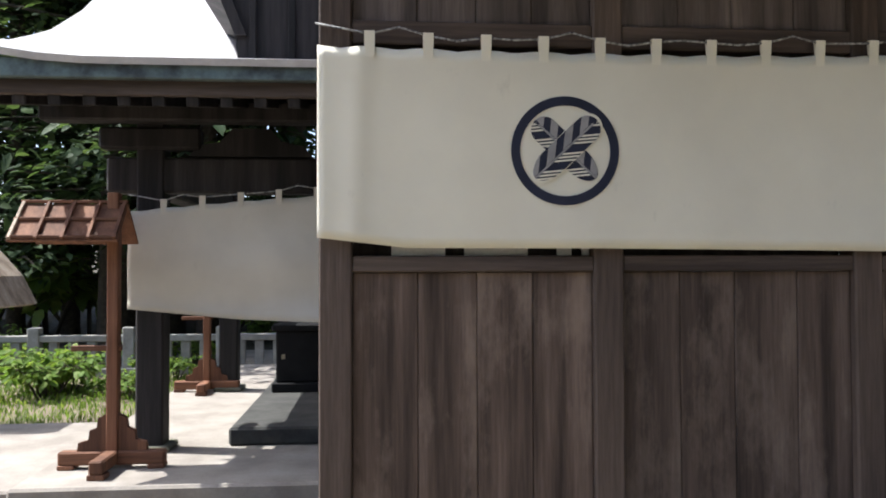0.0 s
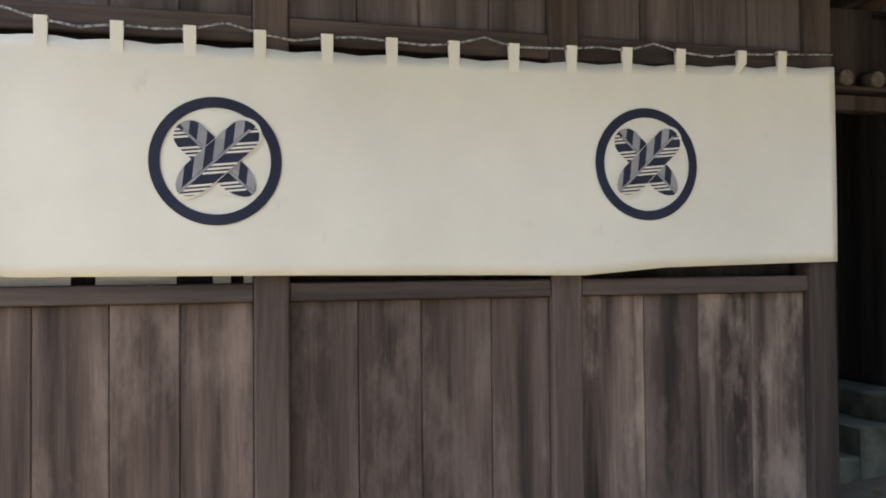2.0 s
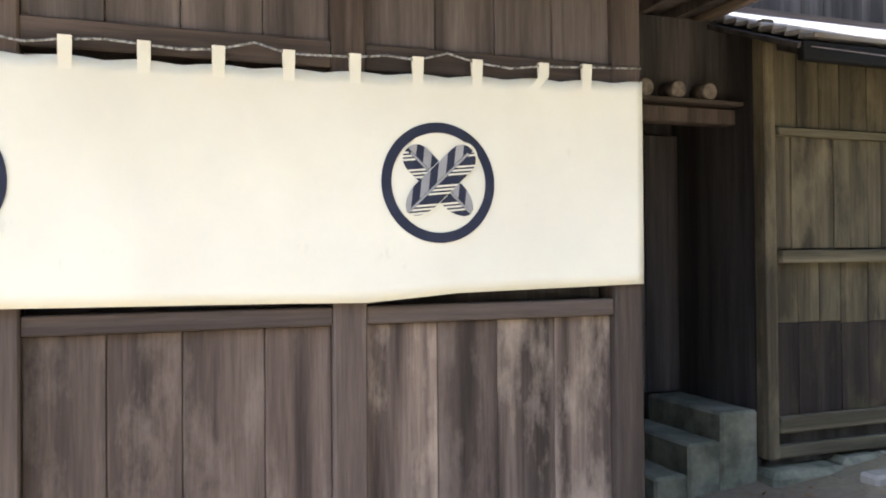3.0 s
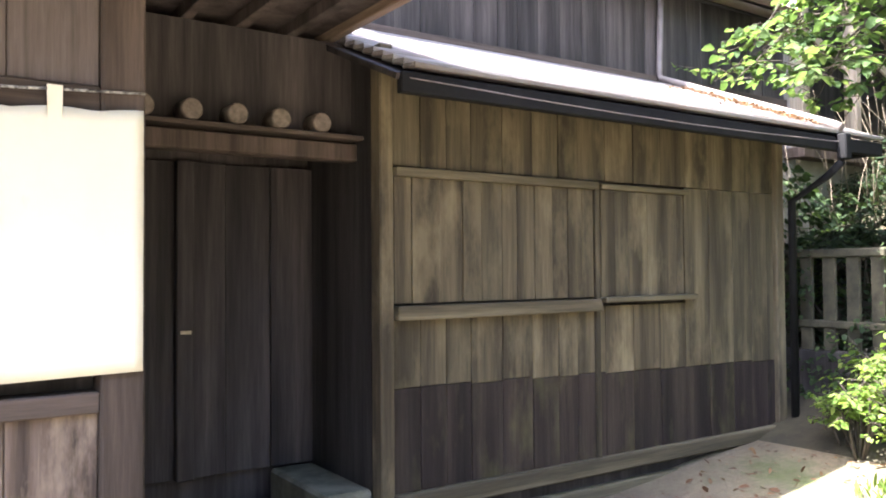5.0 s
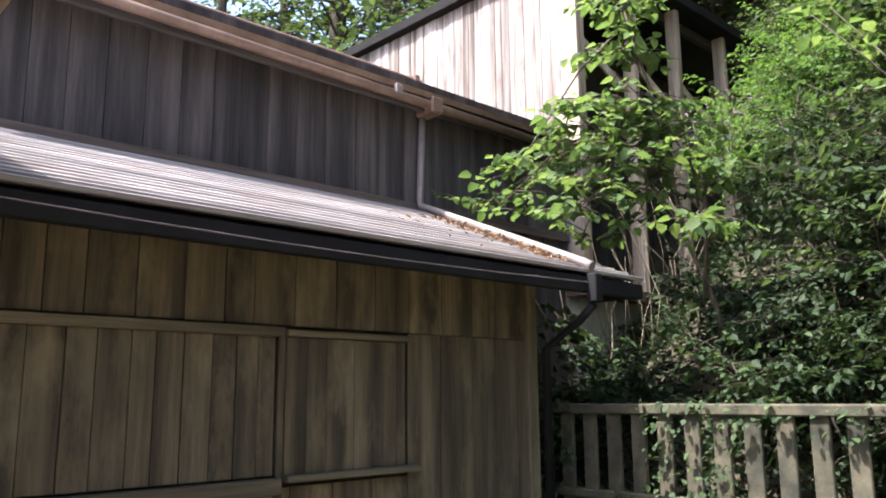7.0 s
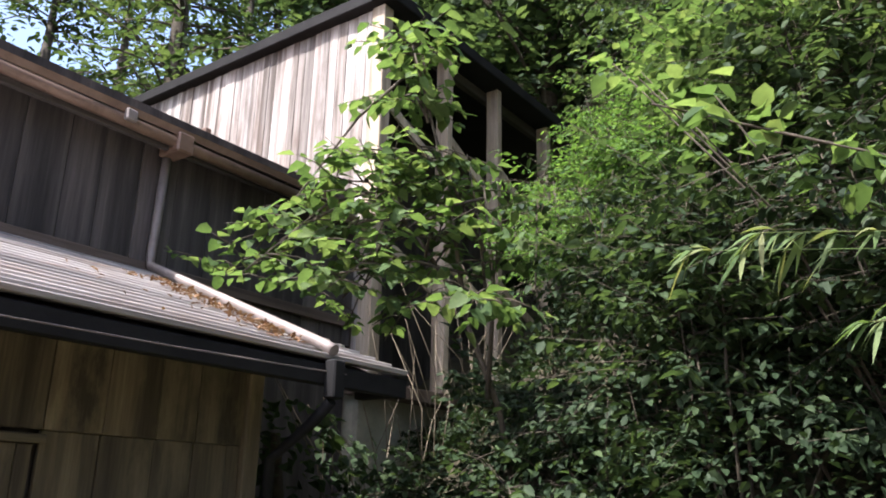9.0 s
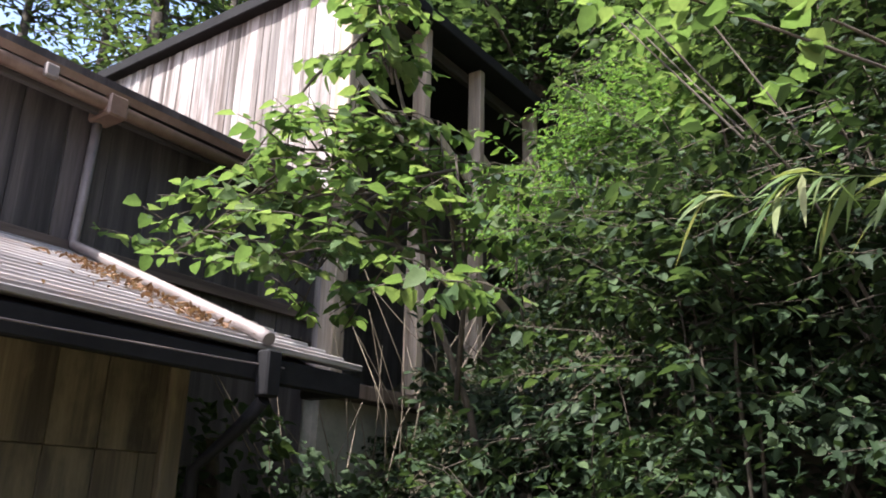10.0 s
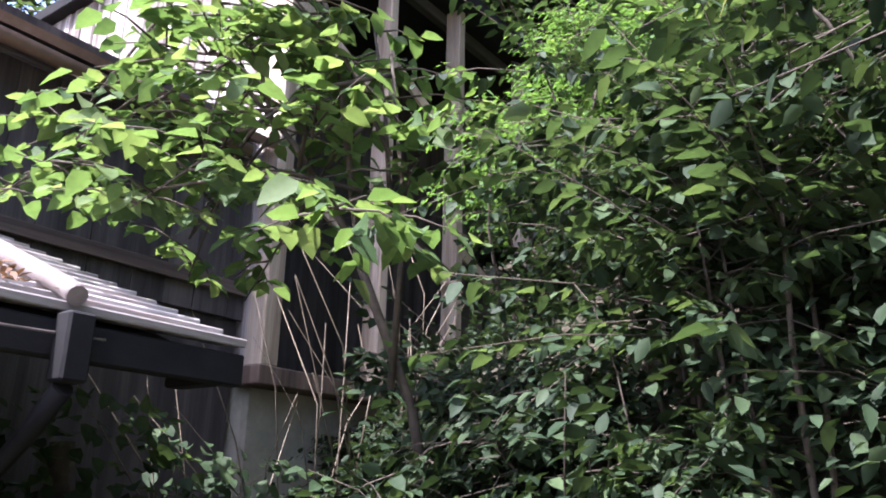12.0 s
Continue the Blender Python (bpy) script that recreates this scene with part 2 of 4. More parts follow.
def beam(a, b, w, h, bevel=0.005):
    """A straight bar from a to b, w wide and h high."""
    a, b = Vector(a), Vector(b)
    d = b - a
    q = d.to_track_quat("X", "Z")
    bm = bmesh.new()
    bmesh.ops.create_cube(bm, size=1, matrix=Matrix.LocRotScale((a + b) / 2, q, (d.length, w, h)))
    if bevel:
        bmesh.ops.bevel(bm, geom=bm.edges[:], offset=bevel, segments=1, affect="EDGES")
    return bm


def tube(pts, radii, sides=8, bm=None):
    """A round, tapering bar along a line of points."""
    bm = bm or bmesh.new()
    pts = [Vector(p) for p in pts]
    if not isinstance(radii, (list, tuple)):
        radii = [radii] * len(pts)
    rings = []
    for i, p in enumerate(pts):
        d = (pts[min(i + 1, len(pts) - 1)] - pts[max(i - 1, 0)]).normalized()
        u = d.orthogonal().normalized() if not rings else (u - d * u.dot(d)).normalized()
        v = d.cross(u)
        rings.append([bm.verts.new(p + radii[i] * (math.cos(a) * u + math.sin(a) * v)) for a in (2 * math.pi * k / sides for k in range(sides))])
    for r0, r1 in zip(rings, rings[1:]):
        for k in range(sides):
            f = bm.faces.new((r0[k], r0[(k + 1) % sides], r1[(k + 1) % sides], r1[k]))
            f.smooth = True
    bm.faces.new(rings[0][::-1])
    bm.faces.new(rings[-1])
    return bm


def prism(outline, y0, y1):
    """An outline in x and z, drawn out from y0 to y1."""
    bm = bmesh.new()
    a = [bm.verts.new((x, y0, z)) for x, z in outline]
    b = [bm.verts.new((x, y1, z)) for x, z in outline]
    bm.faces.new(a)
    bm.faces.new(b[::-1])
    for i in range(len(a)):
        j = (i + 1) % len(a)
        bm.faces.new((a[i], b[i], b[j], a[j]))
    bmesh.ops.recalc_face_normals(bm, faces=bm.faces[:])
    return bm


def leaves(name, places, dirs, sizes, widths, material, parent=None, label="", droop=0.12):
    """Many separate leaves, each folded along its rib, from its stem at a place towards a direction."""
    P, D, S, W = np.asarray(places, float), np.asarray(dirs, float), np.asarray(sizes, float)[:, None], np.asarray(widths, float)[:, None]
    D = D / (np.linalg.norm(D, axis=1)[:, None] + 1e-9)
    up = np.tile((0.0, 0.0, 1.0), (len(P), 1)) + np.random.normal(0, 0.35, P.shape)
    side = np.cross(D, up)
    side /= np.linalg.norm(side, axis=1)[:, None] + 1e-9
    nor = np.cross(side, D)
    down = np.array((0, 0, -1.0)) * droop * S
    v = [P, P + S * 0.45 * D + nor * S * 0.02, P + S * D + down,
         P + S * 0.28 * D + side * W * 0.5 + nor * W * 0.18, P + S * 0.66 * D + side * W * 0.42 + nor * W * 0.12 + down * 0.4,
         P + S * 0.28 * D - side * W * 0.5 + nor * W * 0.18, P + S * 0.66 * D - side * W * 0.42 + nor * W * 0.12 + down * 0.4]
    verts = np.stack(v, 1).reshape(-1, 3)
    k = np.arange(len(P))[:, None] * 7
    faces = np.concatenate([k + np.array((0, 1, 4, 3)), k + np.array((1, 2, 4, 4)), k + np.array((0, 5, 6, 1)), k + np.array((1, 6, 2, 2))], 1).reshape(-1, 4)
    flist = [tuple(f[:3]) if f[2] == f[3] else tuple(f) for f in faces.tolist()]
    me = bpy.data.meshes.new(name)
    me.from_pydata(verts.tolist(), [], flist)
    me.shade_smooth()
    me.materials.append(material)
    ob = new(name, me)
    if parent is not None:
        ob.parent = parent
    if label:
        ob["label"] = label
    return ob


# ---- ground ----
def lie(x, y):
    """The height of the ground."""
    z = float(np.interp(x, (-3, 0, 3, 5, 7, 8.6, 9.25), (-0.1, -0.08, 0.12, 0.36, 0.52, 0.7, 1.05)))
    if x > 9.25:
        k = float(np.interp(y, (3.6, 5.4), (1.15, 0.62)))
        z += k * min(x - 9.25, 8.0) + 0.45 * max(0.0, x - 17.25)
    back = float(np.interp(y, (12.5, 22.0, 45.0), (0.0, 0.5, 3.0)))
    far = max(0.0, math.hypot(x, y) - 60) * 0.05
    return z + (back if x < 9 else 0) + far + 0.03 * noise.noise((x * 0.9, y * 0.9, 0))


xs = sorted({round(v, 2) for v in np.concatenate([np.arange(-12, 20, 0.4), np.linspace(-400, -12, 14), np.linspace(20, 400, 14)])})
ys = sorted({round(v, 2) for v in np.concatenate([np.arange(-8, 18, 0.4), np.linspace(-400, -8, 14), np.linspace(18, 400, 14)])})
gv = [(x, y, lie(x, y)) for y in ys for x in xs]
nx = len(xs)
gf = [(j * nx + i, j * nx + i + 1, (j + 1) * nx + i + 1, (j + 1) * nx + i) for j in range(len(ys) - 1) for i in range(nx - 1)]
gm = bpy.data.meshes.new("ground")
gm.from_pydata(gv, [], gf)
gm.materials.append(M_GROUND)
gm.materials.append(M_HUMUS)
for p in gm.polygons:
    p.material_index = 1 if p.center.x > 8.4 or p.center.y > 12.9 else 0
gm.shade_smooth()
tagged(new("ground", gm), "sloping earth ground with moss, litter and patches of grass", "ground", kind="structure")

# ---- building with the crest curtain ----
hall = empty("shrine_building", "dark plank shrine building with posts, rails and a deep boarded eave", "building", (1.75, 3.8, -0.1))
for x0, x1 in ((-0.25, -0.10), (1.02, 1.16), (2.29, 2.43), (3.60, 3.75)):
    part("post", box(x0, x1, 3.66, 3.80, -0.1, 3.32, 0.008), W_POST, hall)
BAYS = ((-0.10, 1.02), (1.16, 2.29), (2.43, 3.60))
for x0, x1 in BAYS:
    part("sill_rail", box(x0, x1, 3.672, 3.79, 1.49, 1.565, 0.006), W_RAIL, hall)
    part("bottom_rail", box(x0, x1, 3.672, 3.79, 0.0, 0.12, 0.006), W_RAIL, hall)
    part("head_rail", box(x0, x1, 3.668, 3.79, 2.535, 2.645, 0.006), W_RAIL, hall)
    # added dark board stands in for the unlit opening above the sill
    part("shutter", box(x0, x1, 3.80, 3.83, 1.55, 2.53, 0), W_BLACK, hall, "dark board filling the open window behind the curtain")
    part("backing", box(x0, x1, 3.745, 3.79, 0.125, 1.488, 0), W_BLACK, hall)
    w = (x1 - x0) / 4
    cuts = [x0] + [x0 + k * w + random.uniform(-0.03, 0.03) for k in (1, 2, 3)] + [x1]
    for i in range(4):
        xa, xb = cuts[i], cuts[i + 1]
        part("plank", box(xa + 0.0012, xb - 0.0012, 3.70 + random.uniform(0, 0.007), 3.73, 0.12, 1.488, 0.004), W_FADED if x0 > 2.4 and i != 1 else W_FRONT, hall)
        part("upper_plank", box(xa + 0.0015, xb - 0.0015, 3.69 + random.uniform(0, 0.012), 3.72, 2.648, 3.32, 0.004), W_UP, hall)
# slips of paper on the sill behind the curtain
slip = empty("paper_slip", "white paper slips standing on the window sill", "paper", (0.2, 3.74, 1.565))
for xa, xb in ((0.08, 0.33), (0.42, 0.72), (0.86, 0.93), (0.98, 1.015)):
    part("sheet", box(xa, xb, 3.738, 3.744, 1.565, 1.70, 0), M_WHITE, slip)
# body behind the front, closing the place
part("side_wall", box(-0.25, -0.18, 3.80, 9.5, -0.1, 3.32, 0), W_BLACK, hall)
part("side_wall", box(3.68, 3.75, 3.80, 5.5, -0.1, 3.32, 0), W_BLACK, hall)
part("back_wall", box(-0.18, 3.68, 9.42, 9.5, -0.1, 3.32, 0), W_BLACK, hall)
part("inner_floor", box(-0.18, 3.68, 3.84, 9.42, 0.3, 0.36, 0), W_BLACK, hall)
# deep roof
part("soffit", box(-0.12, 5.02, 2.6, 9.9, 3.352, 3.38, 0), W_UP, hall, "boarded soffit of weathered planks")
for i in range(17):
    x = 0.12 + i * 0.29
    part("rafter", box(x, x + 0.06, 2.62, 5.7, 3.28, 3.35, 0.004), W_UP, hall)
part("verge_board", box(5.02, 5.075, 2.55, 9.9, 3.30, 3.47, 0.006), W_VERGE, hall, "pale brown verge board")
part("eave_board", box(-0.12, 5.02, 2.55, 2.6, 3.30, 3.45, 0.006), W_VERGE, hall)
r = part("roof", prism([(2.5, 3.475), (9.95, 3.475), (6.4, 3.95)], 0, 5.3), M_COPPER, hall, "grey metal roof")
r.data.transform(Matrix.Translation(hall.location))
r.data.transform(Matrix(((0, 1, 0, -0.2), (1, 0, 0, 0), (0, 0, 1, 0), (0, 0, 0, 1))))
r.data.flip_normals()
r.data.transform(Matrix.Translation(-hall.location))


# ---- curtains ----
def clip(poly, nxx, nzz, c):
    """The part of a convex outline where nxx * x + nzz * z <= c."""
    out = []
    for i, a in enumerate(poly):
        b = poly[(i + 1) % len(poly)]
        da, db = nxx * a[0] + nzz * a[1] - c, nxx * b[0] + nzz * b[1] - c
        if da <= 0:
            out.append(a)
        if da * db < 0:
            t = da / (da - db)
            out.append((a[0] + t * (b[0] - a[0]), a[1] + t * (b[1] - a[1])))
    return out


def curtain_surface(x, s, c):
    """A place on a curtain: x along it, s from 0 at the hem to 1 at the top."""
    u = (x - c["x0"]) / (c["x1"] - c["x0"])
    top = c["ztl"] + (c["ztr"] - c["ztl"]) * u
    v = (x - c["tab0"]) / c["pitch"]
    top -= c["sag"] * (1 - abs(math.cos(math.pi * v))) + c["dip"] * math.sin(math.pi * u)
    hem = float(np.interp(u, *c["hem"]))
    z = hem + (top - hem) * s
    y = c["y"] + c["wave"] * math.sin(x * 4.1 + 0.6 * s) * (1.1 - s) + 0.12 * c["wave"] * math.sin(x * 11 + 2 * s)
    y += c["folds"] * math.exp(-((x - c["x0"] - 0.16 - 0.03 * s) / 0.05) ** 2)
    y += c["drape"] * math.sin(9 * (1 - s) + 3.2 * u * u) * (1 - s) * (0.35 + u)
    return Vector((x, y, z))


def curtain(c, material, label, crests=()):
    ob = empty("curtain", label, "curtain", ((c["x0"] + c["x1"]) / 2, c["y"], c["hem"][1][0]))
    bm = bmesh.new()
    nxs, nss = int((c["x1"] - c["x0"]) / 0.035), 18
    grid = [[bm.verts.new(curtain_surface(c["x0"] + (c["x1"] - c["x0"]) * i / nxs, j / nss, c)) for i in range(nxs + 1)] for j in range(nss + 1)]
    for j in range(nss):
        for i in range(nxs):
            bm.faces.new((grid[j][i], grid[j][i + 1], grid[j + 1][i + 1], grid[j + 1][i])).smooth = True
    cl = part("cloth", bm, material, ob)
    so = cl.modifiers.new("thickness", "SOLIDIFY")
    so.thickness, so.offset = 0.002, 1
    tabs = []
    x = c["tab0"]
    i = 0
    while x < c["x1"] - 0.03:
        p = curtain_surface(x, 1.0, c)
        lean = 0.05 if i == c["lean"] else 0.0
        b = bmesh.new()
        q = [b.verts.new((x + dx + (lean if dz > 0 else 0), p.y - dy, p.z + dz)) for dx, dy, dz in ((-0.022, 0.004, -0.05), (0.022, 0.004, -0.05), (0.024, 0.007, 0.01), (0.024, 0.012, 0.07), (-0.024, 0.012, 0.07), (-0.024, 0.007, 0.01))]
        b.faces.new((q[0], q[1], q[2], q[5]))
        b.faces.new((q[5], q[2], q[3], q[4]))
        q2 = [b.verts.new((x + dx + lean, p.y + dy, p.z + dz)) for dx, dy, dz in ((-0.024, 0.012, 0.07), (0.024, 0.012, 0.07), (0.022, 0.006, -0.02), (-0.022, 0.006, -0.02))]
        b.faces.new((q[4], q[3], q2[1], q2[0]))
        b.faces.new((q2[0], q2[1], q2[2], q2[3]))
        part("tab", b, material, ob)
        tabs.append(Vector((x + lean, p.y, p.z + 0.058)))
        x += c["pitch"]
        i += 1
    line = [Vector((c["x0"] - 0.01, c["y"] + 0.02, tabs[0].z + 0.05))]
    for a, b in zip(tabs, tabs[1:]):
        h = random.uniform(-0.02, 0.014) if random.random() < 0.8 else 0.035
        line += [a, (a + b) / 2 + Vector((0, 0, h))]
    line += [tabs[-1], Vector((c["x1"] + 0.01, c["y"] + 0.02, tabs[-1].z + 0.02))]
    part("cord", tube(line, 0.005, 6), M_ROPE, ob, "twisted black and white cord")
    for cx, cz in crests:
        crest(cx, cz, c, ob)
    return ob


def on_cloth(c, x, z, lift):
    lo, hi = curtain_surface(x, 0, c), curtain_surface(x, 1, c)
    p = curtain_surface(x, (z - lo.z) / (hi.z - lo.z), c)
    return (x, p.y - lift, z)


def crest(cx, cz, c, parent):
    R = 0.252
    bm = bmesh.new()
    n = 72
    rings = []
    for rr in (R, R * 0.92, R * 0.83):
        rings.append([bm.verts.new(on_cloth(c, cx + rr * math.cos(2 * math.pi * k / n), cz + rr * math.sin(2 * math.pi * k / n), 0.006)) for k in range(n)])
    for a, b in zip(rings, rings[1:]):
        for k in range(n):
            bm.faces.new((a[k], a[(k + 1) % n], b[(k + 1) % n], b[k]))
    bmesh.ops.recalc_face_normals(bm, faces=bm.faces[:])
    cr = part("crest", bm, M_NAVY, parent, "navy ring crest with crossed feathers")
    for turn, lift, reach in ((math.radians(137), 0.005, 0.93), (math.radians(43), 0.0105, 0.97)):
        d = (math.cos(turn), math.sin(turn))
        s = (-d[1], d[0])
        half_w, a0, a1 = 0.30, -0.93, reach
        navy, grey, pale = bmesh.new(), bmesh.new(), bmesh.new()
        outline = []
        for k in range(13):
            t = math.pi * (k / 12 - 0.5)
            outline.append(((a1 - half_w) + half_w * math.cos(t), half_w * math.sin(t)))
        for k in range(13):
            t = math.pi * (k / 12 + 0.5)
            outline.append((a0 + 0.5 + 0.5 * math.cos(t) * (0.78 + 0.22 * abs(math.cos(t))), half_w * math.sin(t)))

        def put(b, poly, lift2):
            if len(poly) > 2:
                b.faces.new([b.verts.new(on_cloth(c, cx + R * 0.83 * px, cz + R * (0.83 * pz + 0.02), lift2)) for px, pz in poly])

        world_out = [(u * d[0] + v * s[0], u * d[1] + v * s[1]) for u, v in outline]
        if lift > 0.008:
            put(pale, [(px * 1.03 + (0.03 if px > 0 else -0.03) * abs(s[0]), pz * 1.03 + (0.03 if pz > 0 else -0.03)) for px, pz in world_out], lift - 0.0015)
        put(navy, world_out, lift)
        # the rib parts each feather in two halves
        upper = 1 if s[1] > 0 else -1
        half_a = clip(world_out, -upper * s[0], -upper * s[1], -0.03)
        half_b = clip(world_out, upper * s[0], upper * s[1], -0.03)
        for k in range(-3, 4):
            x0 = k * 0.33 - 0.06
            strip = clip(clip(half_a, -1, 0.12, -x0), 1, -0.12, x0 + 0.17)
            put(grey, strip, lift + 0.0012)
        for k in range(-3, 4):
            z0 = k * 0.36 + 0.1
            for j in range(3):
                za = z0 + j * 0.072
                put(pale, clip(clip(half_b, 0.1, -1, -za), -0.1, 1, za + 0.038), lift + 0.0012)
        rib = clip(clip(world_out, s[0], s[1], 0.022), -s[0], -s[1], 0.022)
        put(grey, clip(rib, d[0], d[1], a1 - 0.12), lift + 0.0018)
        for b in (navy, grey, pale):
            bmesh.ops.recalc_face_normals(b, faces=b.faces[:])
        part("feather", navy, M_NAVY, cr)
        tagged(part("feather_shading", grey, M_GREYPRINT, cr), kind="stuff")
        tagged(part("feather_hatching", pale, M_CLOTH, cr), kind="stuff")


FRONT = dict(x0=-0.255, x1=3.735, y=3.632, ztl=2.515, ztr=2.565, tab0=-0.02, pitch=0.2665, sag=0.012, dip=0.035, lean=12, hem=((0, 0.1, 0.35, 0.6, 0.67, 0.77, 1.0), (1.645, 1.60, 1.595, 1.585, 1.58, 1.612, 1.632)), wave=0.009, folds=-0.012, drape=0.0)
curtain(FRONT, M_CLOTH, "cream cotton shrine curtain with two round navy feather crests", ((0.877, 2.045), (2.734, 2.074)))
PORCH = dict(x0=-1.93, x1=0.9, y=6.52, ztl=1.97, ztr=2.16, tab0=-1.66, pitch=0.30, sag=0.01, dip=-0.03, lean=99, hem=((0, 0.3, 0.55, 1.0), (1.20, 1.11, 1.08, 1.12)), wave=0.02, folds=0.0, drape=0.05)
curtain(PORCH, M_CLOTH2, "slack beige cotton curtain hung between porch posts")

# ---- porch of the main hall ----
setting("platform", box(-2.44, -0.26, 5.6, 15.0, -0.15, 0.05, 0.02), M_CONCRETE, "worn pale concrete platform under the porch", "platform")
setting("path_slab", box(-6.5, -2.46, 5.75, 8.3, -0.14, 0.0, 0.02), M_CONCRETE, "pale concrete paving beside the porch", "paving")
setting("stone_step", box(-1.2, -0.26, 6.8, 11.6, 0.05, 0.20, 0.02), M_SHADESTONE, "low stone step in front of the hall, coloured dark for shade", "step")
porch = empty("porch", "dark timber porch with a curved metal roof and carved beams", "porch", (-1.0, 7.0, 0.05))
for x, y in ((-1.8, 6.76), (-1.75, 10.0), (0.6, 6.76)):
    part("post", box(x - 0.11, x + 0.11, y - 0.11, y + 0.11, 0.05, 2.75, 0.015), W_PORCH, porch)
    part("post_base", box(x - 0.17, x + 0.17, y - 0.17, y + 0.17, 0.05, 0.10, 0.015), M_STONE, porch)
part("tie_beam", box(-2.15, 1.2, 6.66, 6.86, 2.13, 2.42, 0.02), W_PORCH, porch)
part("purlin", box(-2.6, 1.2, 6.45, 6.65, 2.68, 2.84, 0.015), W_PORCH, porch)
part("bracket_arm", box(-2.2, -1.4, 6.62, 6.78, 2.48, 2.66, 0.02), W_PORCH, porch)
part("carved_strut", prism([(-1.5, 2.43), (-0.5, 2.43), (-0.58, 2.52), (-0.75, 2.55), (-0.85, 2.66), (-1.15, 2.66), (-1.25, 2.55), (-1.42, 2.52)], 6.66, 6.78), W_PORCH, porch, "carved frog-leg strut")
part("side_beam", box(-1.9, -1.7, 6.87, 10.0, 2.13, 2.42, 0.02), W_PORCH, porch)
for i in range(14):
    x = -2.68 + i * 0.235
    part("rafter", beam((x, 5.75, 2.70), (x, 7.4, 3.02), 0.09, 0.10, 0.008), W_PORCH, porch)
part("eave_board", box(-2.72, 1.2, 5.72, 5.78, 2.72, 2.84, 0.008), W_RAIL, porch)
part("fascia", box(-2.78, 1.2, 5.64, 5.715, 2.82, 2.955, 0.008), M_VERDI, porch, "green-stained copper fascia")
bm = bmesh.new()
rows = 10
prev = None
for j in range(rows + 1):
    t = j / rows
    y = 5.6 + 3.6 * t
    z = 2.958 + 0.75 * t + 1.25 * t * t
    xl = -2.85 + 0.12 * math.sin(math.pi * 0.5 * min(1, t * 3))
    lift = 0.012 * (j % 2)
    ring = [bm.verts.new((x, y, z + lift + 0.14 * max(0.0, (-1.9 - x)) ** 2)) for x in np.linspace(xl, 1.2, 15)]
    if prev:
        for a, b, cc, dd in zip(prev, prev[1:], ring[1:], ring):
            bm.faces.new((a, b, cc, dd))
    prev = ring
ro = part("roof", bm, M_COPPER, porch, "sunlit grey metal roof in courses")
so = ro.modifiers.new("thickness", "SOLIDIFY")
so.thickness, so.offset = 0.05, -1
# added dark gable; its stepped edge takes the place of shade across the porch roof
upper = empty("main_hall_gable", "dark timber gable added in place of shade on the porch roof", "building", (-0.3, 6.9, 2.9))
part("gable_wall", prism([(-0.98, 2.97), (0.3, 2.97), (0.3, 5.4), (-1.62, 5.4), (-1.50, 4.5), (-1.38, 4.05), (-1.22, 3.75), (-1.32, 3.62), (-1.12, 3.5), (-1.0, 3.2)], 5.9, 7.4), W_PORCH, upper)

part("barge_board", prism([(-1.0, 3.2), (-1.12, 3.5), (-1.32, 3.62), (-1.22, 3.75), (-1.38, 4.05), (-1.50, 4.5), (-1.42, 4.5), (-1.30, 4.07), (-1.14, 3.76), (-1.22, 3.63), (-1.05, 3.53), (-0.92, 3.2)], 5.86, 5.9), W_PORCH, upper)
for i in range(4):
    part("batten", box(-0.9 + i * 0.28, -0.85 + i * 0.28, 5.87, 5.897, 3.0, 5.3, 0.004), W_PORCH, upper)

chest = empty("offertory_box", "black lacquered offertory box on the stone step", "box", (-0.75, 9.0, 0.2))
part("body", box(-1.05, -0.3, 8.75, 9.45, 0.30, 0.85, 0.012), M_BLACK, chest)
part("top", box(-1.09, -0.26, 8.70, 9.5, 0.85, 0.92, 0.012), M_BLACK, chest)
part("base", box(-1.09, -0.26, 8.70, 9.5, 0.2, 0.30, 0.012), M_BLACK, chest)
part("fitting", box(-0.99, -0.95, 8.742, 8.752, 0.55, 0.60, 0.002), M_METAL, chest, "small brass fitting")


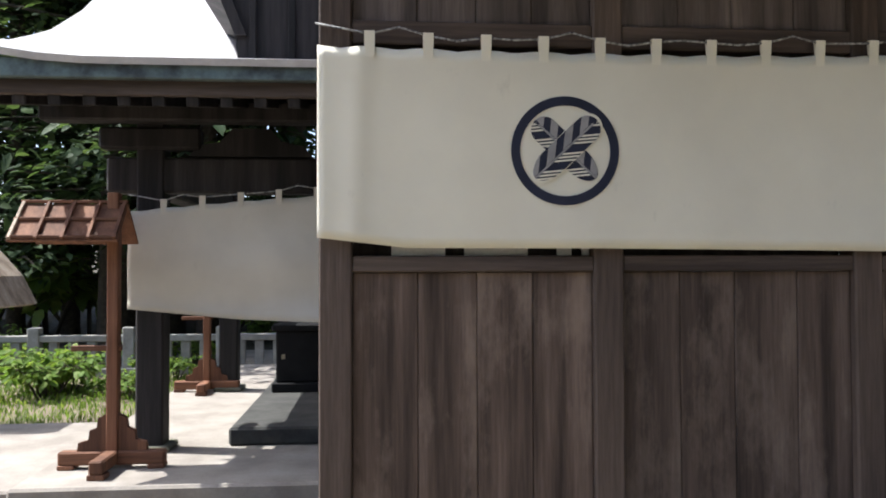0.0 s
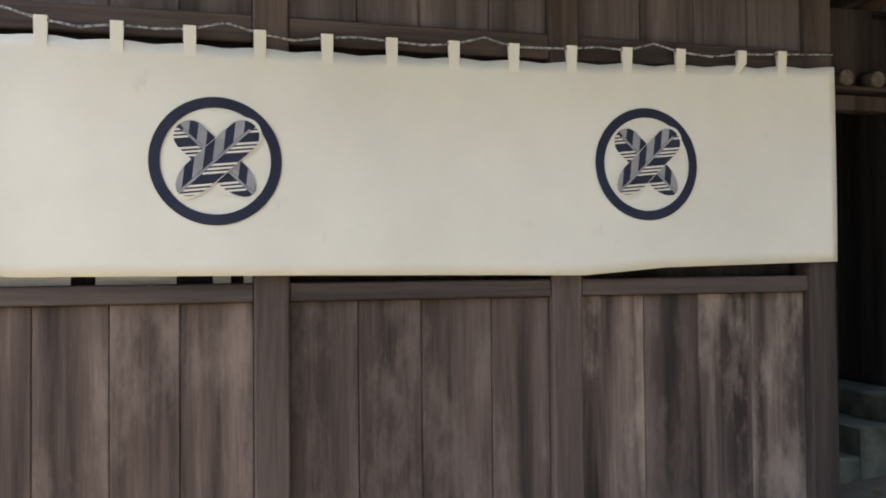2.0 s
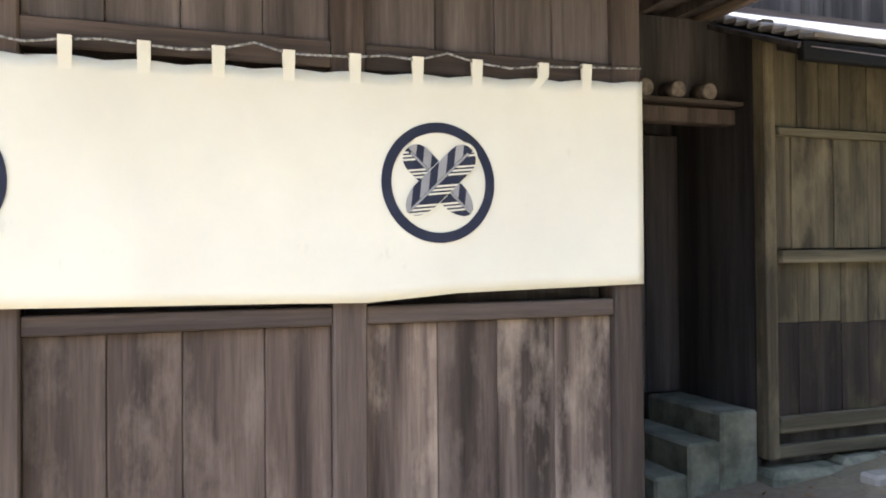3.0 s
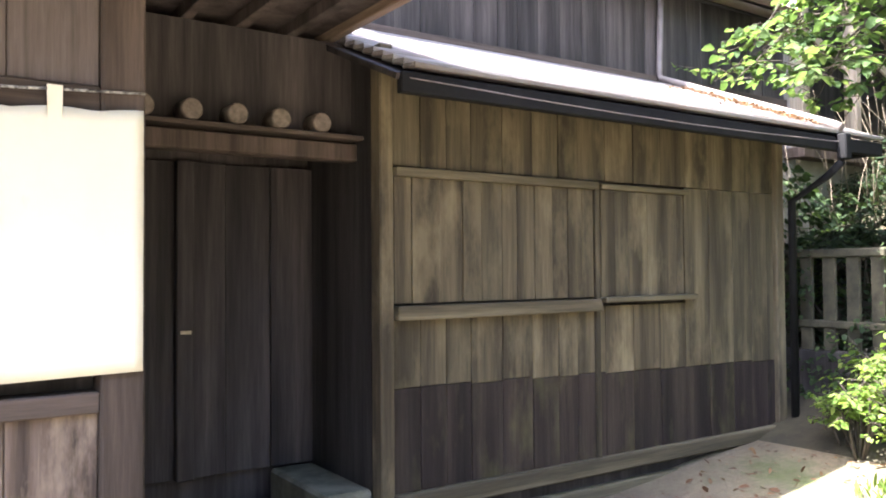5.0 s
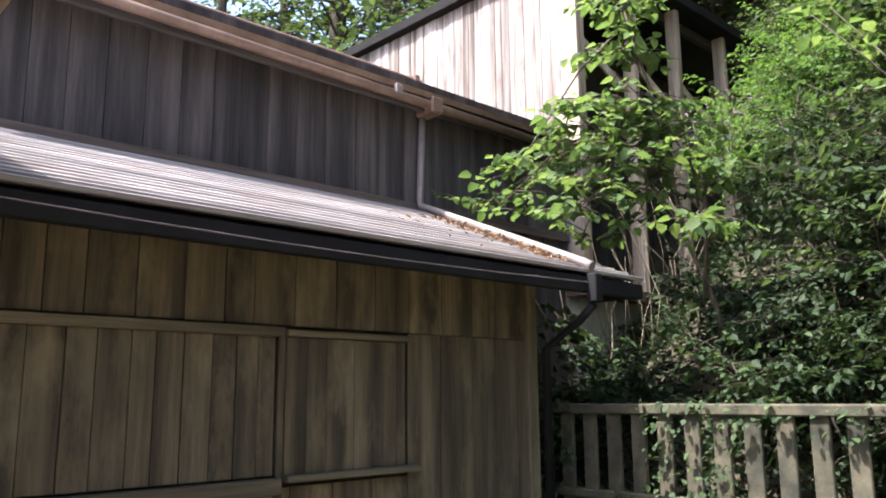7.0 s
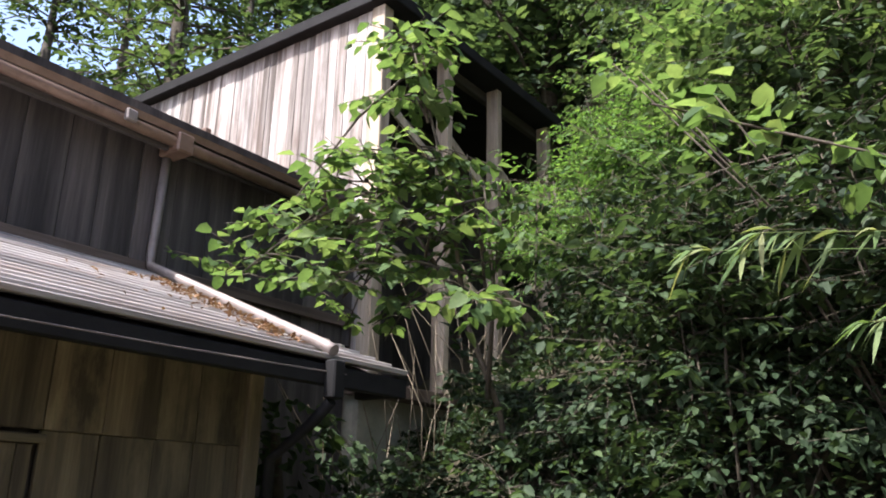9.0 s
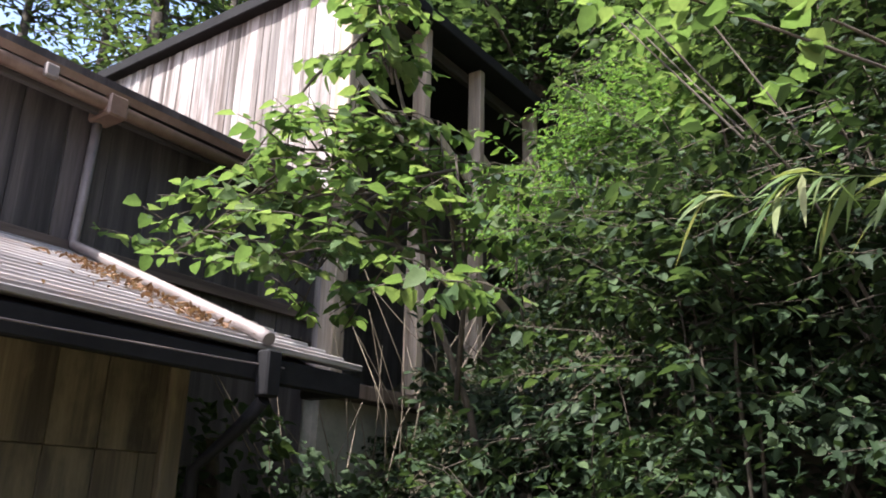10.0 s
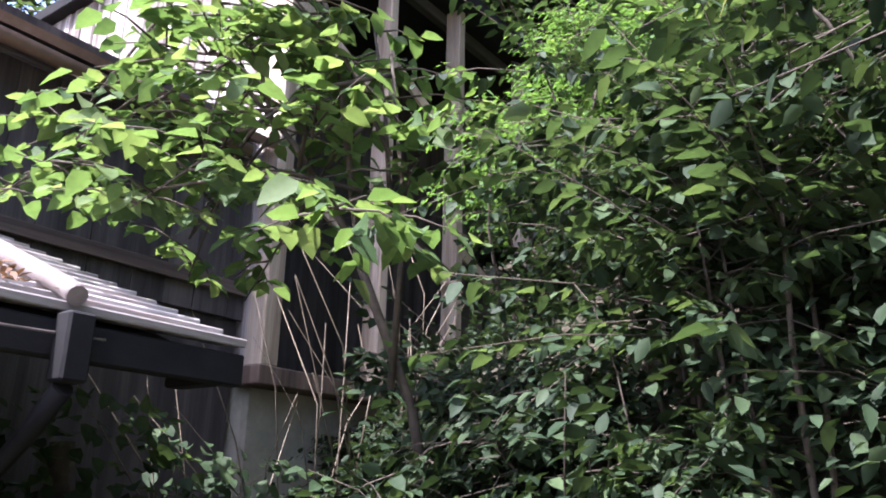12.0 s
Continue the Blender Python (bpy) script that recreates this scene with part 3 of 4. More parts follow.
def lantern_stand(x, y, z, with_roof):
    ob = empty("lantern_stand", "reddish wooden stand post on carved cross feet", "stand", (x, y, z), "lantern stands")
    part("pole", box(x - 0.042, x + 0.042, y - 0.042, y + 0.042, z + 0.05, z + 2.03, 0.008), W_RED, ob)
    part("foot", box(x - 0.38, x + 0.38, y - 0.05, y + 0.05, z + 0.03, z + 0.13, 0.012), W_REDX, ob)
    part("foot", box(x - 0.05, x + 0.05, y - 0.38, y + 0.38, z + 0.04, z + 0.135, 0.012), W_RED, ob)
    for sx in (-1, 1):
        part("foot_pad", box(x + sx * 0.32 - 0.06, x + sx * 0.32 + 0.06, y - 0.06, y + 0.06, z, z + 0.035, 0.006), W_RED, ob)
        part("foot_pad", box(x - 0.06, x + 0.06, y + sx * 0.32 - 0.06, y + sx * 0.32 + 0.06, z, z + 0.04, 0.006), W_RED, ob)
        pts = [(0.043, 0.13), (0.25, 0.13), (0.24, 0.19), (0.17, 0.21), (0.16, 0.28), (0.11, 0.30), (0.10, 0.37), (0.043, 0.40)]
        part("carved_bracket", prism([(x + sx * px, z + pz) for px, pz in pts], y - 0.025, y + 0.025), W_RED, ob)
    part("cross_bar", box(x - 0.3, x + 0.06, y - 0.02, y + 0.02, z + 0.86, z + 0.90, 0.004), W_REDX, ob)
    if with_roof:
        x0, x1 = x - 0.66, x + 0.1
        zt, zb, yt, yb = z + 1.94, z + 1.66, y + 0.0, y - 0.26
        part("roof_board", beam(((x0 + x1) / 2, yb, zb), ((x0 + x1) / 2, yt, zt), x1 - x0, 0.02, 0.003), W_RED, ob)
        part("roof_board", beam(((x0 + x1) / 2, y + 0.26, zb), ((x0 + x1) / 2, yt, zt), x1 - x0, 0.02, 0.003), W_RED, ob)
        for k in range(5):
            xx = x0 + 0.02 + k * (x1 - x0 - 0.04) / 4
            part("batten", beam((xx, yb - 0.01, zb + 0.02), (xx, yt, zt + 0.025), 0.025, 0.03, 0.003), W_PALEPOST if k == 0 else W_RED, ob)
        for t in (0.02, 0.5, 0.98):
            part("roof_rail", box(x0, x1, yb + (yt - yb) * t - 0.014, yb + (yt - yb) * t + 0.014, zb + (zt - zb) * t + 0.016, zb + (zt - zb) * t + 0.04, 0.003), W_REDX, ob)
    return ob


lantern_stand(-1.92, 6.15, 0.05, True)
lantern_stand(-2.0, 9.9, 0.05, False)

# small roofed shrine beyond the paving
sm = empty("roadside_shrine", "small shrine roof with pale curved barge boards", "shrine", (-3.90, 8.3, 0.0))
part("body", box(-4.55, -4.10, 8.3, 8.9, 0, 1.2, 0.01), W_PALEPOST, sm)
part("roof", prism([(-4.32, 2.05), (-3.80, 1.45), (-3.65, 1.15), (-3.71, 1.13), (-3.95, 1.40), (-4.32, 1.85), (-4.70, 1.40), (-4.95, 1.13), (-5.01, 1.15), (-4.85, 1.45)], 8.1, 9.1), W_PALEPOST, sm)
part("barge_board", prism([(-4.32, 2.08), (-3.79, 1.47), (-3.62, 1.10), (-3.68, 1.08), (-3.87, 1.40), (-4.32, 1.92)], 8.02, 8.08), W_PALEPOST, sm)
part("barge_board", prism([(-4.32, 2.08), (-4.32, 1.92), (-4.77, 1.40), (-4.96, 1.08), (-5.02, 1.10), (-4.85, 1.47)], 8.02, 8.08), W_PALEPOST, sm)

# stone fence at the back of the grass
sf = empty("stone_fence", "grey stone fence with square posts and slab pickets", "fence", (-4.0, 12.75, -0.1))
part("rail", box(-10.0, 1.8, 12.68, 12.82, 0.42, 0.52, 0.01), M_FENCE2, sf)
part("kerb", box(-10.0, 1.8, 12.6, 12.9, -0.15, 0.02, 0.01), M_FENCE2, sf)
for i in range(42):
    x = -9.9 + i * 0.28
    if i % 5 == 2:
        part("post", box(x - 0.09, x + 0.09, 12.66, 12.84, -0.1, 0.64, 0.015), M_FENCE2, sf)
    else:
        part("picket", box(x - 0.07, x + 0.07, 12.71, 12.79, 0.02, 0.42, 0.01), M_FENCE2, sf)

# ---- entrance recess ----
entry = empty("entrance", "dark recessed entrance with plank doors and a beam", "entrance", (4.4, 5.5, 0.4))
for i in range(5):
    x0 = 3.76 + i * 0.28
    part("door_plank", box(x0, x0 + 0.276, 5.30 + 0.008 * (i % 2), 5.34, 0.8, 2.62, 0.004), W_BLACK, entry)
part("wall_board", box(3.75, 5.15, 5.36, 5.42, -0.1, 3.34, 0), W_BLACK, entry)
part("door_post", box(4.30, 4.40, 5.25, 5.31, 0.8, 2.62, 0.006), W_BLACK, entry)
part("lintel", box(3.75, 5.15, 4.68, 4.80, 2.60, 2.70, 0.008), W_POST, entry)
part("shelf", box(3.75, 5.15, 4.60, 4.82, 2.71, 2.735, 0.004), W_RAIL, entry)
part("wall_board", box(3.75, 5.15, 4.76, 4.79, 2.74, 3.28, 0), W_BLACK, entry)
hd = box(4.32, 4.38, 5.238, 5.248, 1.63, 1.65, 0.002)
part("handle", hd, M_METAL, entry, "small worn brass handle")
for i in range(5):
    x = 3.965 + i * 0.235
    rol = empty("round_log", "short round log laid on the entrance shelf", "log", (x, 4.68, 2.735), "logs on the shelf")
    part("log_end", tube([(x, 4.615, 2.792), (x, 4.625, 2.792), (x, 4.75, 2.792)], [0.048, 0.056, 0.056], 18), M_DISC, rol)
for i, (xa, xb, zt) in enumerate(((4.86, 5.14, 0.80), (4.62, 4.86, 0.63), (4.38, 4.62, 0.45))):
    st = box(xa, xb + (0.0 if i == 0 else -0.003), 4.5, 5.28, 0.1, zt, 0.018)
    setting("stone_stair_%d" % (i + 1), st, M_STONE, "mossy grey stone step at the entrance", "step")

# ---- plank building with the shed roof ----
shed = empty("plank_building", "weathered plank building with a low lean-to roof", "building", (7.0, 4.6, 0.4))
part("corner_post", box(5.15, 5.235, 4.42, 4.53, 0.5, 3.22, 0.008), W_SIDE, shed)
part("corner_post", box(8.70, 8.80, 4.42, 4.53, 0.5, 3.12, 0.008), W_SIDE, shed)
part("mid_post", box(6.76, 6.80, 4.435, 4.50, 0.65, 2.55, 0.005), W_SIDE, shed)
edges = [5.235]
while edges[-1] < 8.66:
    edges.append(min(8.70, edges[-1] + random.uniform(0.15, 0.28)))
if edges[-1] < 8.70:
    edges.append(8.70)
for xa, xb in zip(edges, edges[1:]):
    ztop = 1.34 - 0.022 * (xa - 5.2) + random.uniform(-0.008, 0.008)
    part("plank", box(xa + 0.002, xb - 0.002, 4.45 + random.uniform(0, 0.008), 4.48, ztop, 2.558 if xa > 7.62 else 1.74, 0.003), W_SIDE, shed)
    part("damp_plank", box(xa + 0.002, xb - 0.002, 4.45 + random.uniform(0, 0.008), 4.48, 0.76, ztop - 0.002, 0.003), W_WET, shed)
    part("upper_plank", box(xa + 0.002, xb - 0.002, 4.44 + random.uniform(0, 0.008), 4.48, 2.56, 3.14, 0.003), W_SIDE, shed)
part("shutter_rail", box(5.24, 6.76, 4.40, 4.47, 2.50, 2.55, 0.005), W_SIDEX, shed)
part("shutter_sill", box(5.24, 6.77, 4.385, 4.47, 1.71, 1.79, 0.006), W_SIDEX, shed)
part("shutter_rail", box(6.80, 7.66, 4.41, 4.47, 2.505, 2.54, 0.005), W_SIDEX, shed)
part("shutter_sill", box(6.80, 7.70, 4.375, 4.47, 1.765, 1.80, 0.006), W_SIDEX, shed)
x = 5.24
while x < 7.6:
    w = random.uniform(0.10, 0.19)
    x1 = min(x + w, 6.755 if x < 6.75 else 7.62)
    part("shutter_board", box(x + 0.002, x1 - 0.002, 4.425 + random.uniform(0, 0.015), 4.46, 1.80, 2.50, 0.003), W_SIDE, shed)
    x = 6.80 if 6.70 < x1 < 6.80 else x1
part("ground_beam", box(5.235, 8.70, 4.41, 4.49, 0.66, 0.76, 0.008), W_SIDEX, shed)
part("ground_beam", box(5.235, 8.70, 4.43, 4.49, 0.50, 0.58, 0.008), W_SIDEX, shed)
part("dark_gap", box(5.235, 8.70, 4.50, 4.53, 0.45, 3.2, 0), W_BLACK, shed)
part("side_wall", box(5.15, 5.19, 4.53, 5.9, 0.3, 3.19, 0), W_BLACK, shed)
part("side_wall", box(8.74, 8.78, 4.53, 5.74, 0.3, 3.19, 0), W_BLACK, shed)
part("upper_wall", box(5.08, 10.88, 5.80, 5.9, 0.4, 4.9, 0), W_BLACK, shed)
x = 5.08
while x < 10.85:
    w = random.uniform(0.2, 0.3)
    part("upper_plank", box(x + 0.002, min(x + w, 10.9) - 0.002, 5.765 + random.uniform(0, 0.01), 5.798, 3.55, 4.62, 0.003), W_BLACK, shed)
    x += w
part("wall_strip", box(5.08, 10.9, 5.735, 5.765, 3.70, 3.78, 0.004), W_RAIL, shed)
# lean-to roof in lapped courses
N = 17
for i in range(N):
    t0, t1 = i / N, (i + 1.18) / N
    y0, y1 = 3.95 + 1.80 * t0, min(5.76, 3.95 + 1.80 * t1)
    z0, z1 = 2.965 + 0.735 * t0 + 0.026, 2.965 + 0.735 * (y1 - 3.95) / 1.80 - 0.008
    x1 = 9.42 - 0.32 * t0
    part("roof_course", beam(((5.085 + x1) / 2, y0, z0), ((5.085 + x1) / 2, y1, z1), x1 - 5.085, 0.028, 0.004), W_ROOF, shed)
part("roof_deck", beam((7.1, 3.99, 2.93), (7.1, 5.74, 3.645), 4.2, 0.03, 0), W_BLACK, shed)
# eave board coloured black to hold the shadow under the roof edge
part("eave_board", box(5.02, 9.43, 3.965, 4.02, 2.85, 2.955, 0.006), M_BLACK, shed)
part("verge_beam", box(9.36, 9.44, 4.03, 4.30, 2.86, 2.965, 0.008), M_BLACK, shed)
for i in range(12):
    x = 5.3 + i * 0.33
    part("rafter", beam((x, 4.0, 2.89), (x, 4.5, 3.09), 0.05, 0.06, 0.004), W_BLACK, shed)
part("eave_wire", tube([(5.05 + k * 0.35, 3.94 - 0.004 * (k % 2), 2.915 - 0.03 * math.sin(math.pi * k / 11)) for k in range(12)], 0.0035, 5), M_PIPE, shed, "pale cable along the eave")
# upper roof with its gutter
part("upper_roof", beam((7.99, 5.52, 4.66), (7.99, 8.1, 5.92), 5.72, 0.05, 0), M_PIPEB, shed, "rusty brown metal roof slope")
part("ridge_cap", box(5.0, 10.86, 8.0, 8.26, 5.86, 6.13, 0.02), M_PIPEB, shed, "rusty brown metal ridge cap")
part("ridge_end", box(10.80, 10.885, 7.98, 8.28, 5.84, 6.17, 0.012), M_PIPEB, shed)
part("upper_fascia", box(5.1, 10.68, 5.60, 5.64, 4.54, 4.635, 0.004), W_BLACKX, shed)
part("gutter", tube([(5.1, 5.56, 4.63), (8.3, 5.56, 4.60), (10.66, 5.56, 4.57)], 0.04, 10), M_PIPEB, shed, "brown gutter")
part("gutter_box", box(8.82, 8.95, 5.50, 5.72, 4.52, 4.66, 0.012), M_PIPEB, shed)
part("gutter_box", box(8.42, 8.50, 5.49, 5.53, 4.58, 4.66, 0.008), M_PIPE, shed)
part("downpipe", tube([(8.88, 5.70, 4.52), (8.87, 5.72, 3.80), (8.865, 5.70, 3.75), (8.82, 4.60, 3.30), (8.80, 4.0, 3.055), (8.795, 3.93, 3.02)], 0.03, 10), M_PIPE, shed, "grey downpipe lying down the roof slope")
part("hopper", box(8.755, 8.835, 3.88, 3.955, 2.78, 2.97, 0.008), M_BLACK, shed)
part("downpipe", tube([(8.795, 3.93, 2.77), (8.795, 4.05, 2.67), (8.83, 4.37, 2.50), (8.83, 4.37, 0.6)], 0.03, 8), M_BLACK, shed)
xa, i = 5.12, 0
while xa < 8.75:
    w = random.uniform(0.32, 0.62)
    i += 1
    bm = box(xa, min(xa + w, 8.8) - 0.012, 4.34 + random.uniform(-0.03, 0.04), 4.62, 0.1, 0.49 - random.uniform(0.0, 0.05), 0.035)
    bmesh.ops.subdivide_edges(bm, edges=bm.edges[:], cuts=2, use_grid_fill=True)
    for v in bm.verts:
        v.co += 0.028 * Vector((noise.noise(v.co * 5), noise.noise(v.co * 5 + Vector((7, 0, 0))), 0.4 * noise.noise(v.co * 5 + Vector((0, 9, 0)))))
    setting("base_stone_%d" % i, bm, M_STONE, "rough mossy foundation stone", "foundation")
    xa += w
setting("kerb", box(5.55, 8.6, 4.0, 4.14, 0.2, 0.47, 0.02), M_CONCRETE, "pale stone kerb along the building", "kerb")

# ---- tall open-fronted building ----
tall = empty("tall_building", "tall building with silvered boards and an open post frame", "building", (12.5, 7.0, 2.0))
y = 5.70
while y < 9.4:
    w = random.uniform(0.075, 0.15)
    part("board", box(10.90 + random.uniform(0, 0.014), 10.95, y + 0.002, min(y + w, 9.45) - 0.002, 3.2, 6.84, 0.003), W_PALE, tall)
    y += w
for i, x in enumerate((10.95, 11.98, 12.94, 14.10, 15.18)):
    h = 0.07 if i == 0 else 0.045
    part("post", box(x - h, x + h, 5.54, 5.695, 3.26, 6.84, 0.008), W_PALEPOST, tall)
    if i < 4:
        part("brace", beam((x + 0.07, 5.64, 4.6), (x + 0.9, 5.64, 4.25), 0.03, 0.10, 0.005), W_PALEPOST, tall)
        part("brace", beam((x + 0.07, 5.64, 5.95), (x + 0.9, 5.64, 5.55), 0.03, 0.10, 0.005), W_PALEPOST, tall)
part("sill_beam", box(10.84, 15.4, 5.50, 5.76, 3.14, 3.255, 0.008), W_POST, tall)
part("head_beam", box(11.03, 15.4, 5.70, 5.78, 6.72, 6.838, 0.008), W_BLACKX, tall)
part("roof", box(10.80, 15.4, 5.42, 9.6, 6.85, 6.98, 0.01), M_BLACK, tall)
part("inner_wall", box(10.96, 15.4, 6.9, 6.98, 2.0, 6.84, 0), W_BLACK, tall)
part("base_wall", box(10.92, 15.4, 5.66, 5.72, 0.8, 3.135, 0), M_PLASTER, tall, "stained grey-green plaster base")
part("base_wall", box(10.92, 10.98, 5.72, 9.4, 0.8, 3.2, 0), M_PLASTER, tall)

# ---- picket fence on the bank ----
fen = empty("picket_fence", "lichened pale picket fence on a dark base", "fence", (9.15, 3.0, 1.2))
part("top_rail", box(9.09, 9.21, 0.2, 4.7, 2.06, 2.13, 0.01), M_FENCE, fen)
part("low_rail", box(9.10, 9.18, 0.2, 4.7, 1.50, 1.56, 0.01), M_FENCE, fen)
part("base", box(9.08, 9.22, 0.2, 4.7, 0.6, 1.32, 0.01), W_BLACK, fen)
for i in range(23):
    y = 0.3 + i * 0.195
    part("picket", box(9.12, 9.155, y, y + 0.105, 1.32, 2.06, 0.006), M_FENCE, fen)


# ---- plants ----
def rnd(a, b):
    return random.uniform(a, b)


def spray(base, tip, n, leaf, out, spread=0.5, droop=0.35):
    """Leaves set along a twig from base to tip, turned outwards; adds to out."""
    base, tip = Vector(base), Vector(tip)
    d = (tip - base)
    L = d.length
    d.normalize()
    s = d.cross(Vector((0, 0, 1)))
    s = s.normalized() if s.length > 0.05 else Vector((1, 0, 0))
    for k in range(n):
        t = (k + 0.6) / n
        side = s * (1 if k % 2 else -1)
        p = base + d * L * t + Vector((rnd(-1, 1), rnd(-1, 1), rnd(-1, 1))) * 0.02
        v = d * rnd(0.2, 0.7) + side * rnd(0.5, 1.0) + Vector((rnd(-1, 1) * spread, rnd(-1, 1) * spread, rnd(-0.3, 0.3) - droop))
        out[0].append(p)
        out[1].append(v)
        out[2].append(leaf * rnd(0.6, 1.25))


def shrub(name, label, height, radius, twigs, per, leaf, ratio, material, category="shrub", stems=4, up=0.5):
    """A shrub at the origin: stems, limbs and leafy twigs with gaps between them."""
    ob = empty(name, label, category)
    bm = bmesh.new()
    out = ([], [], [])
    for s in range(stems):
        a = rnd(0, 6.28)
        top = Vector((math.cos(a) * radius * rnd(0.2, 0.6), math.sin(a) * radius * rnd(0.2, 0.6), height * rnd(0.6, 0.9)))
        midp = top * 0.5 + Vector((rnd(-0.1, 0.1), rnd(-0.1, 0.1), 0.05))
        tube([(0, 0, -0.1), midp, top], [0.013, 0.009, 0.004], 5, bm)
        for k in range(twigs // stems):
            t = rnd(0.3, 1.0)
            b = midp.lerp(top, t)
            az = rnd(0, 6.28)
            ln = radius * rnd(0.25, 0.75)
            tip = b + Vector((math.cos(az) * ln, math.sin(az) * ln, ln * rnd(-0.35, up)))
            tube([b, (b + tip) / 2 + Vector((0, 0, 0.04)), tip], [0.0035, 0.0026, 0.0014], 3, bm)
            spray(b.lerp(tip, 0.2), tip, per, leaf, out)
    tagged(part("branchwork", bm, M_BARK, ob), kind="stuff")
    sz = np.array(out[2])
    leaves("foliage", out[0], out[1], sz, sz * ratio, material, ob)
    return ob


kinds = []
for i in range(4):
    kinds.append(shrub("shrub", "broad-leaved green shrub on the bank", 1.0, 0.85, 70, 15, 0.076, 0.58, L_BROAD if i < 2 else L_DARK))
for i in range(2):
    kinds.append(shrub("shrub", "fine-leaved green shrub on the bank", 1.1, 0.9, 90, 20, 0.055, 0.45, L_FINE))
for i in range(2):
    kinds.append(shrub("shrub", "small-leaved shrub on the bank, leaves darkened for shade", 0.9, 0.8, 80, 18, 0.07, 0.55, L_SHADE))
spots = []
x = 9.75
while x < 17.5:
    y = -1.0
    while y < (5.3 if x < 15.5 else 9):
        spots.append((x + rnd(-0.25, 0.25), y + rnd(-0.25, 0.25)))
        y += 0.62 if x < 12 else 0.85
    x += 0.5 if x < 12 else 0.75
used = [False] * len(kinds)
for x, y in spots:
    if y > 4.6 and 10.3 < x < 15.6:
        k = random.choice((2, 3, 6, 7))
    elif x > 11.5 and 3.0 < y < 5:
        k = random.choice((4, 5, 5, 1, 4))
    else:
        # low near spots take darker leaves, in place of shade there
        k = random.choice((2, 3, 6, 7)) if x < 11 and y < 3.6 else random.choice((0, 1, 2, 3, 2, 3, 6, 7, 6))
    if x < 10.5 and y < 3.2 and random.random() < 0.6:
        continue
    if x < 13.6 and y > 3.4 + (x - 9.75) * 0.32 and random.random() < 0.72:
        continue
    s = rnd(0.75, 1.15) * (1.0 if x < 12 else 1.25)
    if y > 4.4 and x > 10.6:
        s *= 0.7
    m = pose(x, y, lie(x, y) - 0.12, rnd(-12, 12), rnd(-34, -8), rnd(0, 360))
    if not used[k]:
        used[k] = True
        kinds[k].matrix_basis = m
        kinds[k].scale = (s, s, s)
        ob = kinds[k]
    else:
        ob = copy_thing(kinds[k], m)
        ob.scale = (s, s, s)
    ob["group"] = "shrubs on the bank"

# tall thicket with leafy tops
tops = shrub("thicket", "tall green thicket shrub with a leafy top", 2.6, 1.35, 190, 16, 0.088, 0.6, L_BROAD, "shrub", 7, 0.5)
tops2 = shrub("thicket", "tall dark green thicket shrub with a leafy top", 2.4, 1.3, 190, 18, 0.082, 0.55, L_DARK, "shrub", 7, 0.5)
tops3 = shrub("thicket", "tall small-leaved thicket shrub, leaf colour darkened for shade", 2.4, 1.3, 190, 18, 0.075, 0.55, L_SHADE, "shrub", 7, 0.4)
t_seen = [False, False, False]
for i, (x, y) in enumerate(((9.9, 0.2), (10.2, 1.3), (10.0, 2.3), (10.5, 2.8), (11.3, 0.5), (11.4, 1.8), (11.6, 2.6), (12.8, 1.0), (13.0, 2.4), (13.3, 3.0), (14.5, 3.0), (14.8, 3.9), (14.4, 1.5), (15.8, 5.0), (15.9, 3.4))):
    # near clumps mostly use the leaves darkened for shade
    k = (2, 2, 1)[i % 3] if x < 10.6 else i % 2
    m = pose(x, y, lie(x, y) - 0.1, rnd(-6, 6), rnd(-14, 0), rnd(0, 360))
    if not t_seen[k]:
        ob = (tops, tops2, tops3)[k]
        ob.matrix_basis, t_seen[k] = m, True
    else:
        ob = copy_thing((tops, tops2, tops3)[k], m)
    q = rnd(0.8, 1.1) * (0.8 if y > 3.5 and x < 13 else 1.0)
    ob.scale = (q, q, q)
    ob["group"] = "thicket on the bank"

# feathery shrub with fine bright leaves before the open frame
feather = shrub("feathery_shrub", "feathery shrub with fine bright green leaflets in flat sprays", 2.1, 0.95, 130, 26, 0.048, 0.4, L_FINE, "shrub", 6, 0.15)
feather.matrix_basis = pose(11.5, 4.15, lie(11.5, 4.15) - 0.1, 0, -4, 40)
ob = copy_thing(feather, pose(12.3, 3.7, lie(12.3, 3.7) - 0.1, 5, 0, 160))
ob.scale = (0.9, 0.9, 0.85)

# low undergrowth over the bank, its leaves coloured dark for shade
P, D, S = [], [], []
for i in range(30000):
    x, y = 9.25 + 7.0 * random.random() ** 1.6, rnd(-1.0, 5.6)
    P.append((x, y, lie(x, y) + abs(random.gauss(0.1, 0.16))))
    D.append((rnd(-1.2, 0.4), rnd(-0.8, 0.8), rnd(-0.3, 0.8)))
    S.append(rnd(0.04, 0.085))
tagged(leaves("undergrowth", P, D, S, np.array(S) * 0.55, L_SHADE), "dense undergrowth covering the bank, leaf colour darkened for shade", "undergrowth", kind="stuff")

# the tall broad-leaved shrub before the open building
big = empty("tall_shrub", "tall broad-leaved shrub with bright green leaves on arching limbs", "shrub", (10.15, 3.75, 1.9))
bm = bmesh.new()
out = ([], [], [])
trunks = [(Vector((9.86, 3.86, 3.35)), Vector((9.50, 4.05, 5.1))), (Vector((9.84, 3.88, 3.45)), Vector((9.45, 4.4, 4.3))), (Vector((10.0, 3.8, 2.9)), Vector((9.8, 3.7, 4.2)))]
